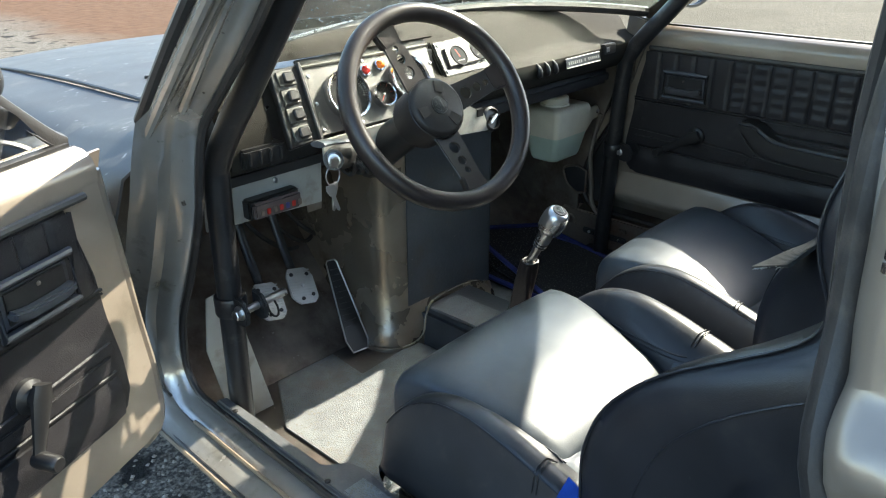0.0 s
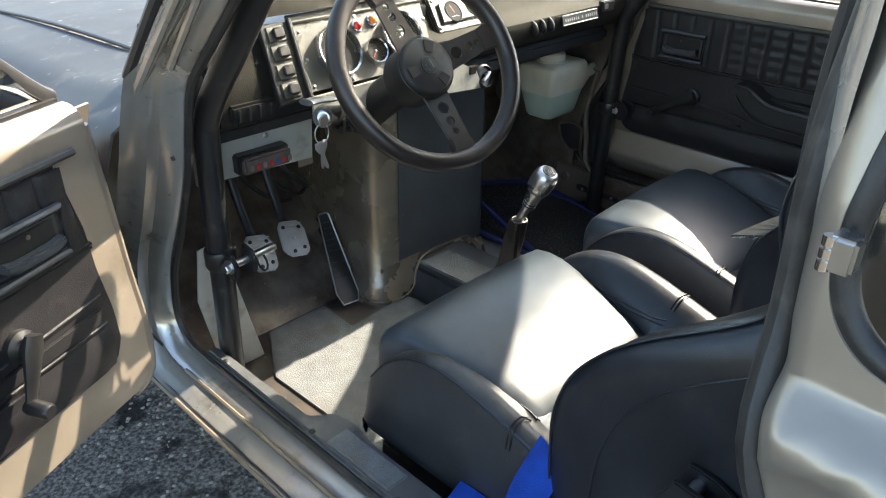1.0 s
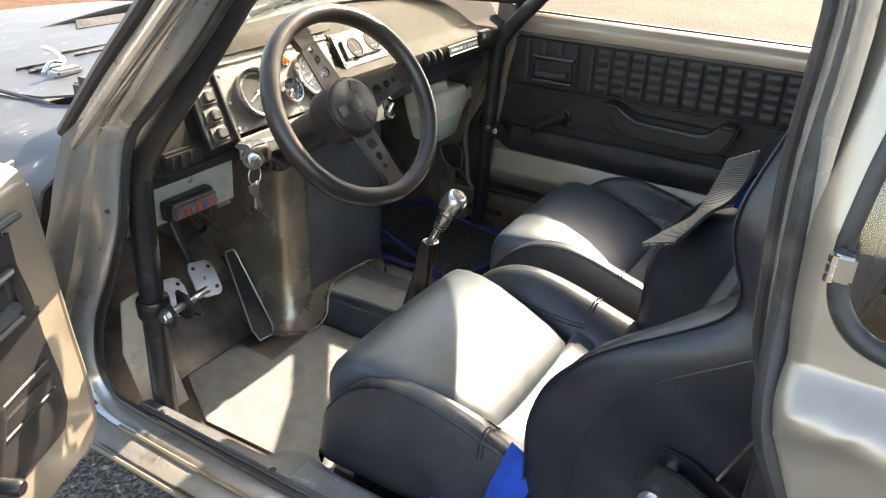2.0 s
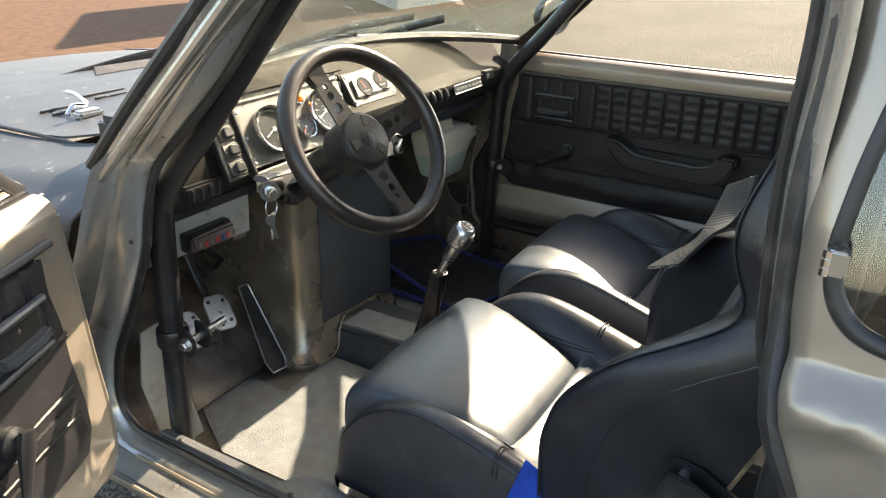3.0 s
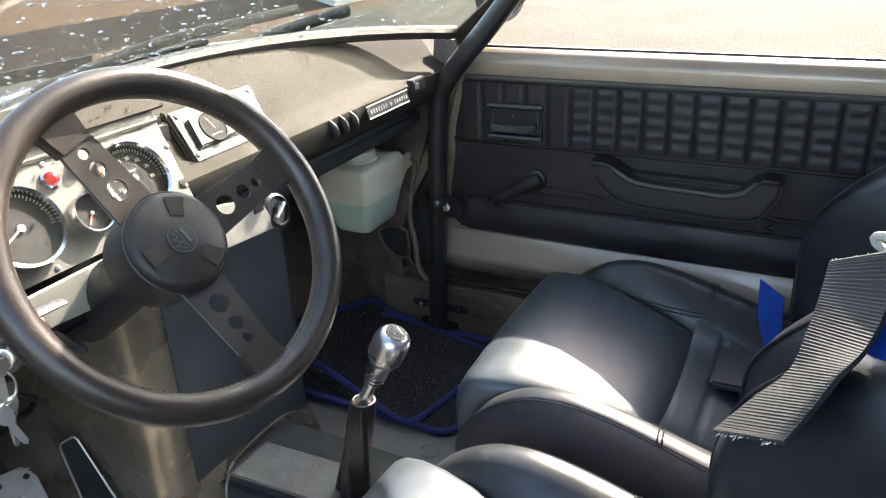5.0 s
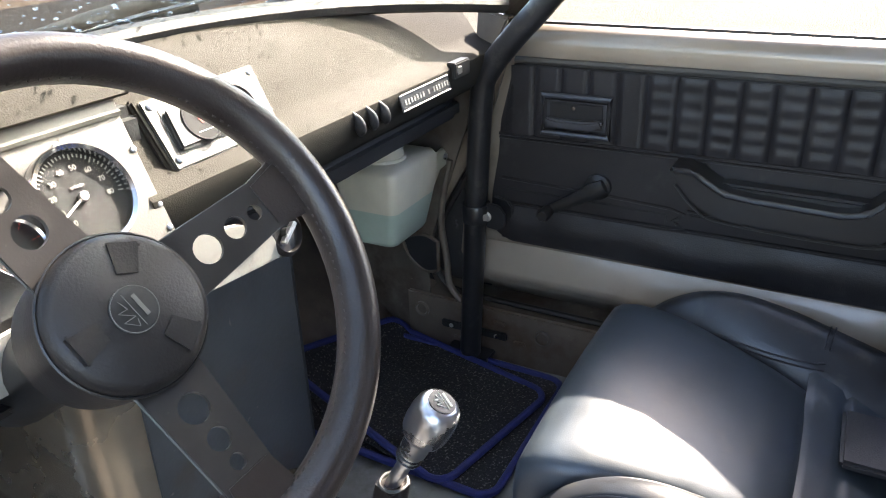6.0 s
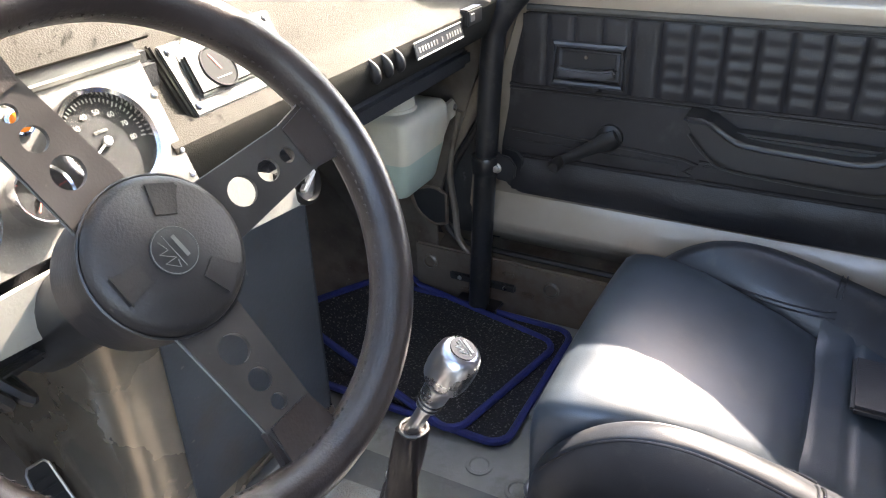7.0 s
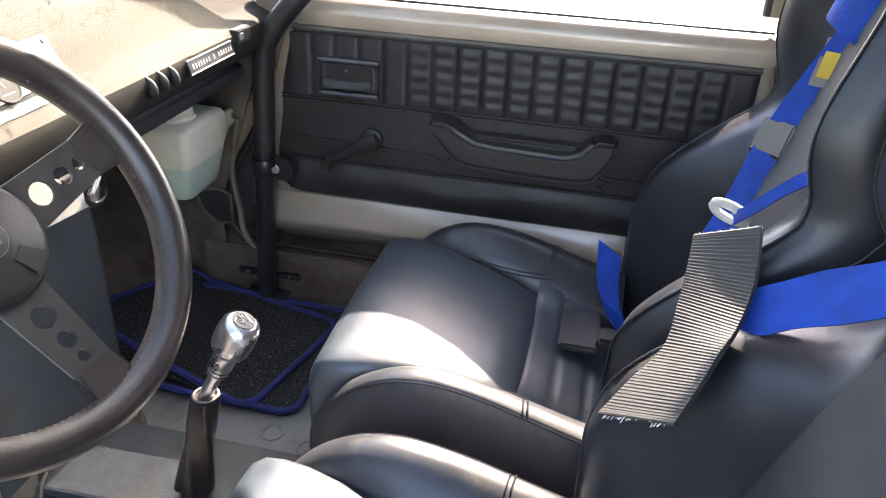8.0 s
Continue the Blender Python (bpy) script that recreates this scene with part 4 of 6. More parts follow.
        p("lower_slot", box(0.592, 0.6, -0.28, -0.16, 0.53, 0.572, 0.004), VINYL)
    # window surround
    front = [(0.652, 0.012, 0.872), (0.65, -0.03, 0.905), (0.645, -0.2, 1.068), (0.632, -0.36, 1.225), (0.615, -0.53, 1.372), (0.605, -0.62, 1.392), (0.605, -0.74, 1.384), (0.615, -0.8, 1.32), (0.635, -0.815, 1.1), (0.645, -0.822, 0.9)]
    wf = p("window_frame", tube(smooth_path(front, 5), 0.011, sides=8, flat=(1.3, 1.0)), PAINT if passenger else RUBBER, "painted window surround")
    p("window_channel", tube(smooth_path([(x - 0.002, y - 0.012 if y > -0.6 else y + 0.012, z - 0.010 if z > 0.95 else z) for x, y, z in front], 5), 0.008, sides=8), RUBBER, "", wf)
    if not passenger:
        g = p("window_glass", sheet(lambda u, v: (0.645 - 0.03 * v, (0.0 - 0.47 * v) + u * (-0.815 + 0.47 * v), 0.88 + 0.41 * v), 2, 2, 0.003), GLASS, "rain-spotted window glass")
        g.visible_shadow = False
        rnd = random.Random(2)
        drops = bmesh.new()
        for _ in range(260):
            v = rnd.random() * 0.6
            u = rnd.random()
            x, y, z = 0.645 - 0.03 * v, (0.0 - 0.47 * v) + u * (-0.815 + 0.47 * v), 0.88 + 0.41 * v
            r = rnd.uniform(0.0005, 0.0016)
            bmesh.ops.create_icosphere(drops, subdivisions=1, radius=r, matrix=Matrix.Translation((x + 0.003, y, z)) @ Matrix.Diagonal((0.5, 1, rnd.uniform(1, 2), 1)))
        p("water_drop", drops, GLASS, "small rain drops on the glass", g)["kind"] = "stuff"
    # mirror on the front corner, outside
    stalk = p("mirror_stalk", tube([(0.69, 0.0, 0.87), (0.72, -0.01, 0.9), (0.75, -0.02, 0.94)], 0.012, sides=10, flat=(1.4, 0.8)), BLACKPLASTIC)
    mm = aim((0.775, -0.03, 0.955), (-0.2, -0.97, 0.05)) @ Matrix.Diagonal((1.35, 0.95, 1, 1))
    hs = p("mirror_housing", lathe([(0.0, -0.05), (0.03, -0.045), (0.05, -0.025), (0.058, -0.005), (0.058, 0.003), (0.051, 0.003), (0.05, -0.002)], mm, None, 32, False), BLACKPLASTIC, "black oval mirror housing", stalk)
    p("mirror_glass", lathe([(0.051, -0.004), (0.0, -0.003)], mm, None, 32, True), MIRROR, "", stalk)
    return door


make_door(1, 0)
make_door(-1, -65)

# ---- roll cage ----
cage = thing("roll_cage", "black painted tubular roll cage bolted inside the car", "roll cage")
for s, foot in ((-1, 0.262), (1, 0.27)):
    x = s * 0.563
    leg = smooth_path([(x, 0.05, foot), (x, 0.035, 0.55), (x, 0.022, 0.76), (x, 0.008, 0.81), (x, -0.035, 0.865), (x, -0.1, 0.935), (x * 0.985, -0.28, 1.145), (x * 0.96, -0.42, 1.30), (x * 0.94, -0.53, 1.392), (x * 0.93, -0.6, 1.4), (x * 0.93, -0.8, 1.4)], 6)
    part("front_leg", tube(leg, 0.0195, sides=16), BLACKBAR, cage)
    part("foot_plate", box(x - 0.012, x + 0.03, 0.01, 0.1, foot - 0.006, foot + 0.002, 0.002), BLACKBAR, cage)
    cl = part("clamp", lathe([(0.0245, -0.016), (0.026, -0.012), (0.026, 0.012), (0.0245, 0.016)], Matrix.Translation((x, 0.033, 0.565)), None, 20), BLACKBAR, cage)
    part("clamp_ear", prism([(0.012, 0.588), (-0.012, 0.585), (-0.024, 0.57), (-0.022, 0.548), (-0.008, 0.54), (0.012, 0.542)], "x", x + 0.026, x + 0.034, 0.002), BLACKBAR, cl)
    part("clamp_ear", prism([(0.012, 0.588), (-0.012, 0.585), (-0.024, 0.57), (-0.022, 0.548), (-0.008, 0.54), (0.012, 0.542)], "x", x - 0.008, x + 0.0, 0.002), BLACKBAR, cl)
    if s < 0:
        part("clamp_bolt", bolt((x - 0.008, -0.008, 0.566), (-1, -0.15, 0), 0.0085, 0.012), STEEL, cl, "zinc plated bolt")
        part("clamp_pin", tube([(x - 0.008, -0.008, 0.566), (x + 0.082, 0.002, 0.566)], 0.0065, sides=10), STEEL, cl)
        part("pin_ring", tube([(x + 0.055, 0.0 + 0.016 * math.cos(k * 0.524), 0.548 + 0.016 * math.sin(k * 0.524)) for k in range(12)], 0.002, sides=6, loop=True), BLACKPLASTIC, cl)
    else:
        part("clamp_bolt", bolt((x - 0.008, 0.011, 0.563), (-1, -0.15, 0), 0.0065, 0.008), STEEL, cl, "zinc plated bolt")
    hoop = [(x, -0.87, 0.36), (x, -0.88, 0.8), (x * 0.985, -0.885, 1.1), (x * 0.95, -0.88, 1.28), (x * 0.85, -0.87, 1.37), (0, -0.87, 1.39)]
    part("main_hoop", tube(smooth_path(hoop, 6), 0.0195, sides=16), BLACKBAR, cage)
rc = part("rear_clamp", prism([(-0.80, 0.645), (-0.77, 0.65), (-0.755, 0.62), (-0.76, 0.585), (-0.79, 0.57), (-0.87, 0.55), (-0.88, 0.60)], "x", -0.566, -0.558, 0.002), BLACKBAR, cage)
part("rear_clamp_plate", prism([(-0.80, 0.645), (-0.77, 0.65), (-0.755, 0.62), (-0.76, 0.585), (-0.79, 0.57), (-0.87, 0.55), (-0.88, 0.60)], "x", -0.536, -0.528, 0.002), BLACKBAR, rc)
part("rear_clamp_bolt", bolt((-0.567, -0.773, 0.6), (-1, 0, 0), 0.01, 0.016), STEEL, rc, "zinc plated bolt")
part("rear_clamp_pin", tube([(-0.565, -0.783, 0.632), (-0.53, -0.783, 0.632)], 0.007, sides=10), STEEL, rc)

# ---- seats ----
def make_seat(cx, label, set_back=0.0, yaw=0.0, low_notch=False):
    seat = thing("bucket_seat", label, "car seat", (cx, -0.45, 0.25), group="front seats")
    o = Matrix.Translation((0, 0.45, -0.25))
    ob_ = Matrix.Translation((0, 0.45 - set_back, -0.25)) @ Matrix.Translation((0, -0.75, 0)) @ Matrix.Rotation(radians(-yaw), 4, "Z") @ Matrix.Translation((0, 0.75, 0))

    def p(name, bm, material, label="", parent=None, smooth=50):
        bm.transform(o)
        return part(name, bm, material, parent or seat, label, None, smooth)

    # base cushion: rounded front roll, sloping back
    def cushion_ring(x, drop):
        pts = [(-0.258, 0.335), (-0.246, 0.39), (-0.241, 0.44), (-0.2405, 0.478), (-0.243, 0.498), (-0.25, 0.512), (-0.262, 0.521), (-0.285, 0.526), (-0.315, 0.527), (-0.36, 0.523), (-0.42, 0.510), (-0.47, 0.493), (-0.512, 0.475), (-0.524, 0.46), (-0.524, 0.335)]
        return [Vector((x * interp(y, [(-0.53, 0.145), (-0.42, 0.158), (-0.33, 0.182), (-0.27, 0.192)]), y - drop * 0.3 * (z > 0.42), z - drop * (z > 0.4))) for y, z in pts]
    xs = [-1.0, -0.99, -0.965, -0.92, -0.8, -0.4, 0, 0.4, 0.8, 0.92, 0.965, 0.99, 1.0]
    dr = [0.034, 0.017, 0.007, 0.002, 0.0, -0.003, -0.004, -0.003, 0.0, 0.002, 0.007, 0.017, 0.034]
    p("seat_cushion", loft([cushion_ring(x, d) for x, d in zip(xs, dr)]), SEATLIT, "dusty black vinyl, its sunlight partly put into the colour")

    # stitched rear strip of the cushion
    def strip(u, v):
        y = -0.516 - 0.14 * u
        k = u * 3
        d = abs(k - round(k))
        return (-0.165 + 0.33 * v, y, 0.468 - 0.045 * u + 0.003 * min(1, d * 6) ** 0.5 + 0.03 * (2 * v - 1) ** 6)
    p("ribbed_rear", sheet(strip, 24, 16, 0.01), SEATLIT, "stitched rear strip")
    for s in (-1, 1):
        ridge = [(-0.258, 0.40, 0), (-0.257, 0.435, 0), (-0.268, 0.462, 0), (-0.298, 0.5, 0), (-0.33, 0.526, 0), (-0.37, 0.544, 0), (-0.42, 0.549, 0), (-0.48, 0.539, 0), (-0.545, 0.52, 0), (-0.617, 0.498, 0), (-0.655, 0.49, 0)]
        rings = []
        for y, z, _ in [(a, b, c) for a, b, c in [tuple(q) for q in smooth_path(ridge, 4)]]:
            h = z - 0.335
            fr = min(1, (-0.235 - y) / 0.05 + 0.25)
            w = 0.022 + 0.015 * fr
            xi = interp(y, [(-0.655, 0.13), (-0.53, 0.14), (-0.42, 0.152), (-0.33, 0.172), (-0.27, 0.178)])
            sec = [(xi, 0.36), (xi + 0.001, 0.335 + 0.5 * h), (xi + 0.006, z - 0.05), (xi * 0.5 + 0.088, z - 0.03), (0.189, z - 0.007), (0.198, z - 0.001), (0.208, z), (0.219, z - 0.001), (0.2225, z - 0.003), (0.2245, z - 0.008), (0.229, z - 0.03), (0.234, z - 0.055), (0.24, 0.335 + 0.42 * h), (0.232, 0.362)]
            rings.append([Vector((s * (0.207 + (a - 0.207) * (0.55 + 0.45 * min(1, fr))), y, b)) for a, b in sec])
        b = p("side_bolster", loft(rings), BOLSTER, "rounded black vinyl bolster")
        sm = smooth_path([(s * 0.205, y, z + 0.001) for y, z, _ in ridge], 5)
        crest = [(y, z) for _, y, z in [tuple(q) for q in sm]]
        p("piping", tube([(s * 0.2238, y, z - 0.0055) for y, z in crest[10:]], 0.0016, sides=6), SEATVINYL, "", b)
        # double seam that dips along the inner face and climbs over the crest
        for k_ in (0.0, 0.006):
            wave = []
            for y, z in crest:
                if -0.545 < y < -0.3:
                    dz = -0.012 - k_ - 0.032 * math.sin(math.pi * min(1.0, max(0.0, (-0.29 - y) / 0.27))) ** 0.8
                    xi = interp(y, [(-0.655, 0.13), (-0.53, 0.14), (-0.42, 0.152), (-0.33, 0.172), (-0.27, 0.178)])
                    wave.append((s * (interp(-dz, [(0.007, 0.189), (0.03, xi * 0.5 + 0.088), (0.05, xi + 0.006), (0.08, xi + 0.001)]) - 0.0006), y, z + dz))
            p("inner_seam", tube(wave, 0.0015, sides=6), SEATVINYL, "", b)
            for y_ in (-0.53,):
                zc = interp(-y_, [(-y, z) for y, z in crest])
                over = [(s * xa, y_ - k_ - 0.1 * (xa - 0.2), zc + dz) for xa, dz in ((0.18, -0.0145), (0.1888, -0.007), (0.198, -0.0002), (0.209, 0.0008), (0.219, -0.0002), (0.2248, -0.0075), (0.2295, -0.03))[:8 if low_notch and s < 0 else 6]]
                p("cross_seam", tube(smooth_path(over, 3), 0.0011, sides=6), SEATVINYL, "", b)

    # backrest shell with hip and shoulder wings
    wing = [(0.40, -0.615), (0.46, -0.605), (0.52, -0.604), (0.60, -0.602), (0.66, -0.618), (0.70, -0.646), (0.74, -0.686), (0.78, -0.732), (0.81, -0.766), (0.83, -0.778), (0.85, -0.772), (0.88, -0.76), (0.92, -0.762), (0.96, -0.775), (1.0, -0.79), (1.06, -0.812), (1.1, -0.83), (1.14, -0.865)]
    if not low_notch:
        inner_wing = [(0.40, -0.632), (0.46, -0.622), (0.52, -0.62), (0.60, -0.617)] + wing[4:]
        wing = wing[:12] + [(0.92, -0.752), (0.96, -0.754), (1.0, -0.76), (1.06, -0.778), (1.1, -0.803), (1.14, -0.85)]
    wing_left = [(z, y - interp(z, [(0.74, 0.0), (0.82, 0.034), (0.86, 0.032), (0.92, 0.02), (1.14, 0.014)])) for z, y in wing] if low_notch else inner_wing
    if low_notch:
        wing = [(0.40, -0.615), (0.46, -0.605), (0.52, -0.604), (0.60, -0.602), (0.66, -0.618), (0.70, -0.648), (0.735, -0.69), (0.755, -0.73), (0.77, -0.77), (0.785, -0.812), (0.80, -0.828), (0.83, -0.83), (0.86, -0.81), (0.9, -0.785), (0.96, -0.78), (1.0, -0.79), (1.06, -0.812), (1.1, -0.83), (1.14, -0.865)]
    front = [(0.40, -0.665), (0.5, -0.695), (0.6, -0.728), (0.8, -0.80), (1.0, -0.85), (1.14, -0.882)]
    half = [(0.40, 0.243), (0.6, 0.252), (0.75, 0.25), (0.83, 0.238), (0.9, 0.232), (0.98, 0.215), (1.06, 0.178), (1.12, 0.135), (1.14, 0.11)]
    rings = []
    def soft(z, line):
        return sum(interp(min(1.14, max(0.4, z + d)), line) for d in (-0.022, -0.014, -0.007, 0, 0.007, 0.014, 0.022)) / 7
    for z in [0.40 + 0.01 * k for k in range(75)]:
        w, yc = soft(z, half), soft(z, front)
        yws = [soft(z, wing), soft(z, wing_left)]
        th = interp(z, [(0.4, 0.06), (0.6, 0.085), (0.8, 0.095), (0.85, 0.085), (1.0, 0.07), (1.14, 0.03)])
        yb = yc - 0.105 if z < 1.0 else yc - 0.105 + (z - 1.0) * 0.35
        sides = [[(0.0, yc), (w * 0.35, yc + 0.001), (w - th - 0.03, yc + 0.006), (w - th - 0.008, yc + (yw - yc) * 0.3), (w - th + 0.018, yc + (yw - yc) * 0.72), (w - th * 0.55, yw - 0.006), (w - 0.016, yw), (w - 0.003, yw - 0.018), (w, yw - 0.05), (w, (yw + yb) / 2), (w - 0.012, yb + 0.015), (w - 0.06, yb), (w * 0.4, yb - 0.008)] for yw in yws]
        ring = [Vector((a, b, z)) for a, b in sides[0]] + [Vector((0, yb - 0.01, z))] + [Vector((-a, b, z)) for a, b in sides[1][:0:-1]]
        rings.append(ring)
    o = ob_
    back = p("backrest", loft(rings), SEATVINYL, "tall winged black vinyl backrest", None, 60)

    def panel(u, v):
        z = 0.44 + 0.58 * u
        w = min(0.122, interp(z, half) - 0.125)
        yc = interp(z, front)
        k = u * 7
        d = abs(k - round(k))
        return (-w + 2 * w * v, yc + 0.006 + 0.003 * min(1, d * 6) ** 0.5 * min(1, min(v, 1 - v) * 12), z)
    p("backrest_panel", sheet(panel, 56, 14, 0.006), SEATCLOTH, "ribbed dark cloth centre", back)
    for s in (-1, 1):
        ln = [(s * (soft(z, half) - 0.014), soft(z, wing if s > 0 else wing_left) + 0.0005, z) for z in [0.45 + 0.01 * k for k in range(66)]]
        p("piping", tube(ln, 0.0016, sides=6), SEATVINYL, "", back)
        cr = [(s * (soft(z, half) + 0.001), soft(z, wing if s > 0 else wing_left) - 0.055 - 0.02 * math.sin((z - 0.45) * 6), z) for z in [0.50 + 0.02 * k for k in range(28)]]
        p("side_seam", tube(cr, 0.0012, sides=6), SEATVINYL, "", back)
    p("tag", box(0.128, 0.145, -0.742, -0.74, 0.635, 0.642, 0.0005), GREYWEB, "small woven maker tag", back)
    o = Matrix.Translation((0, 0.45, -0.25))
    # base frame and rails
    p("seat_base", box(-0.2, 0.2, -0.62, -0.29, 0.29, 0.34, 0.01), BLACKBAR, "black steel seat base")
    for s in (-1, 1):
        p("slide_rail", box(s * 0.17 - 0.016, s * 0.17 + 0.016, -0.66, -0.24, 0.25, 0.29, 0.004), BLACKBAR, "dirty steel slide rail")
    p("adjuster_bar", tube([(-0.17, -0.25, 0.275), (-0.1, -0.21, 0.285), (0.1, -0.21, 0.285), (0.17, -0.25, 0.275)], 0.005, sides=8), STEEL)
    return seat


make_seat(-0.283, "black vinyl bucket seat, cushion coloured paler for sunlight, behind the steering wheel", low_notch=True)
make_seat(0.26, "black vinyl bucket seat on the passenger side with blue harness", 0.0225, 5.4)

# ---- dashboard ----
dash = thing("dashboard", "faded grained vinyl dashboard with aluminium gauge panel", "dashboard")
PN = Vector((0, -0.876, 0.482)).normalized()
PU = Vector((0, 0.482, 0.876)).normalized()


def on_panel(x, z, out=0.0):
    """A point on the sloping gauge panel, by x and height."""
    return Vector((x + 0.004, 0.036 + (z - 0.885) * 0.55, z - 0.007)) + PN * out


def pad_profile(x):
    e = 0.5 * max(0.0, (x - 0.57) / 0.03) ** 2
    return [(0.19, 0.936), (0.155, 0.945), (0.125, 0.943 - 0.006 * e), (0.104, 0.93 - 0.01 * e), (0.085, 0.908 - 0.006 * e), (0.066, 0.884), (0.05, 0.862), (0.042, 0.853), (0.03, 0.848), (0.018, 0.843), (0.011, 0.837), (0.010, 0.828), (0.016, 0.806), (0.024, 0.79), (0.04, 0.778), (0.1, 0.768)]


def pad(x0, x1, n, lo=0):
    rings = []
    for i in range(n + 1):
        x = x0 + (x1 - x0) * i / n
        rings.append([Vector((x, y, z)) for y, z in pad_profile(x)] + [Vector((x, 0.2, 0.768)), Vector((x, 0.2, 0.9))])
    return loft(rings)


part("dash_pad", pad(-0.112, 0.6, 34), DASH, dash, "grained vinyl, sun-faded grey-beige with dust")
part("dash_top", sheet(lambda u, v: (-0.46 + 0.38 * v, 0.05 + max(0.006, 0.125 * (1 - ((-0.46 + 0.38 * v) / 0.6) ** 2) - 0.053) * u, 0.922 + 0.028 * math.sin(min(1.0, u * 1.6) * 1.57)), 12, 12, 0.004), DASH, dash)
part("dash_end_pad", prism([(0.10, 0.93), (0.04, 0.92), (0.02, 0.86), (0.005, 0.80), (0.012, 0.775), (0.1, 0.77)], "x", -0.552, -0.462, 0.008), DASH, dash, "grained end of the dash pad")
part("dash_underside", box(-0.56, 0.55, 0.05, 0.3, 0.735, 0.77, 0.01), DASHLOW, dash)
part("dash_core", box(-0.54, -0.06, 0.06, 0.18, 0.76, 0.905, 0.01), DASHLOW, dash)
# black raised marks in place of shadows on the lower roll, and name badge
for i in range(3):
    part("roll_shadow_mark", tube(smooth_path([(0.205 + 0.028 * i, 0.012, 0.806), (0.2 + 0.028 * i, 0.0085, 0.816), (0.196 + 0.028 * i, 0.0088, 0.828), (0.19 + 0.028 * i, 0.0125, 0.838)], 4), [0.002, 0.004, 0.0055, 0.0065, 0.007, 0.007, 0.0065, 0.006, 0.005, 0.004, 0.003, 0.002, 0.001], sides=10), DASHLOW, dash)
BN = Vector((0, -0.97, 0.25)).normalized()
badge = part("name_badge", box(-0.066, 0.066, -0.010, 0.010, 0, 0.003, 0.001, None), BLACKPLASTIC, dash, "black and chrome name badge", aim((0.357, 0.009, 0.822), BN) @ pose(0, 0, 0, 0, 0, 0))
part("badge_rim", tube([aim((0.357, 0.009, 0.822), BN) @ Vector(q) for q in ((-0.066, -0.010, 0.003), (0.066, -0.010, 0.003), (0.066, 0.010, 0.003), (-0.066, 0.010, 0.003))], 0.0012, sides=6, loop=True), EMBLEMGREY, badge)
part("badge_block", box(0.44, 0.488, 0.004, 0.02, 0.822, 0.845, 0.002), BLACKPLASTIC, dash)
part("badge_block_mark", box(0.447, 0.46, 0.0025, 0.005, 0.828, 0.839, 0.001), STEEL, dash)


def panel_prism(poly, t0, t1, bevel=0.0008):
    """Extrude an (x, z) outline on the gauge panel between two heights over it."""
    bm = bmesh.new()
    lo = [bm.verts.new(on_panel(x, z, t0)) for x, z in poly]
    hi = [bm.verts.new(on_panel(x, z, t1)) for x, z in poly]
    bm.faces.new(lo)
    bm.faces.new(hi[::-1])
    for i in range(len(poly)):
        j = (i + 1) % len(poly)
        bm.faces.new((lo[i], hi[i], hi[j], lo[j]))
    bmesh.ops.recalc_face_normals(bm, faces=bm.faces)
    bmesh.ops.bevel(bm, geom=bm.edges, offset=bevel, segments=1, affect="EDGES")
    return bm


gp = part("gauge_panel", panel_prism([(-0.385, 0.914), (-0.098, 0.914), (-0.104, 0.86), (-0.108, 0.815), (-0.392, 0.815)], -0.003, 0.0), ALU, dash, "scratched aluminium gauge panel")
# Cream instead of aluminium: the sunlight on the lip is put into its colour.
part("panel_lip", prism([(-0.395, 0.806), (-0.108, 0.81), (-0.05, 0.797), (-0.009, 0.777), (0.011, 0.739), (-0.1, 0.749), (-0.2, 0.757), (-0.395, 0.772)], "y", -0.0175, -0.0135, 0.001), CREAM, dash, "bent metal lower lip, coloured pale for the sun on it")
part("panel_top_strip", panel_prism([(-0.386, 0.9145), (-0.098, 0.9145), (-0.096, 0.9255), (-0.386, 0.9255)], -0.004, 0.0012), ALU, gp, "bent aluminium top strip")
part("panel_edge", tube([on_panel(-0.385, 0.914, 0.001), on_panel(-0.098, 0.914, 0.001)], 0.003, sides=6), ALU, gp)
for x, z in ((-0.372, 0.9), (-0.255, 0.908), (-0.165, 0.905), (-0.104, 0.885), (-0.109, 0.841), (-0.112, 0.822), (-0.23, 0.82), (-0.375, 0.86), (-0.38, 0.822), (-0.3, 0.82)):
    part("panel_screw", screw(on_panel(x, z), PN, 0.003), STEEL, gp)


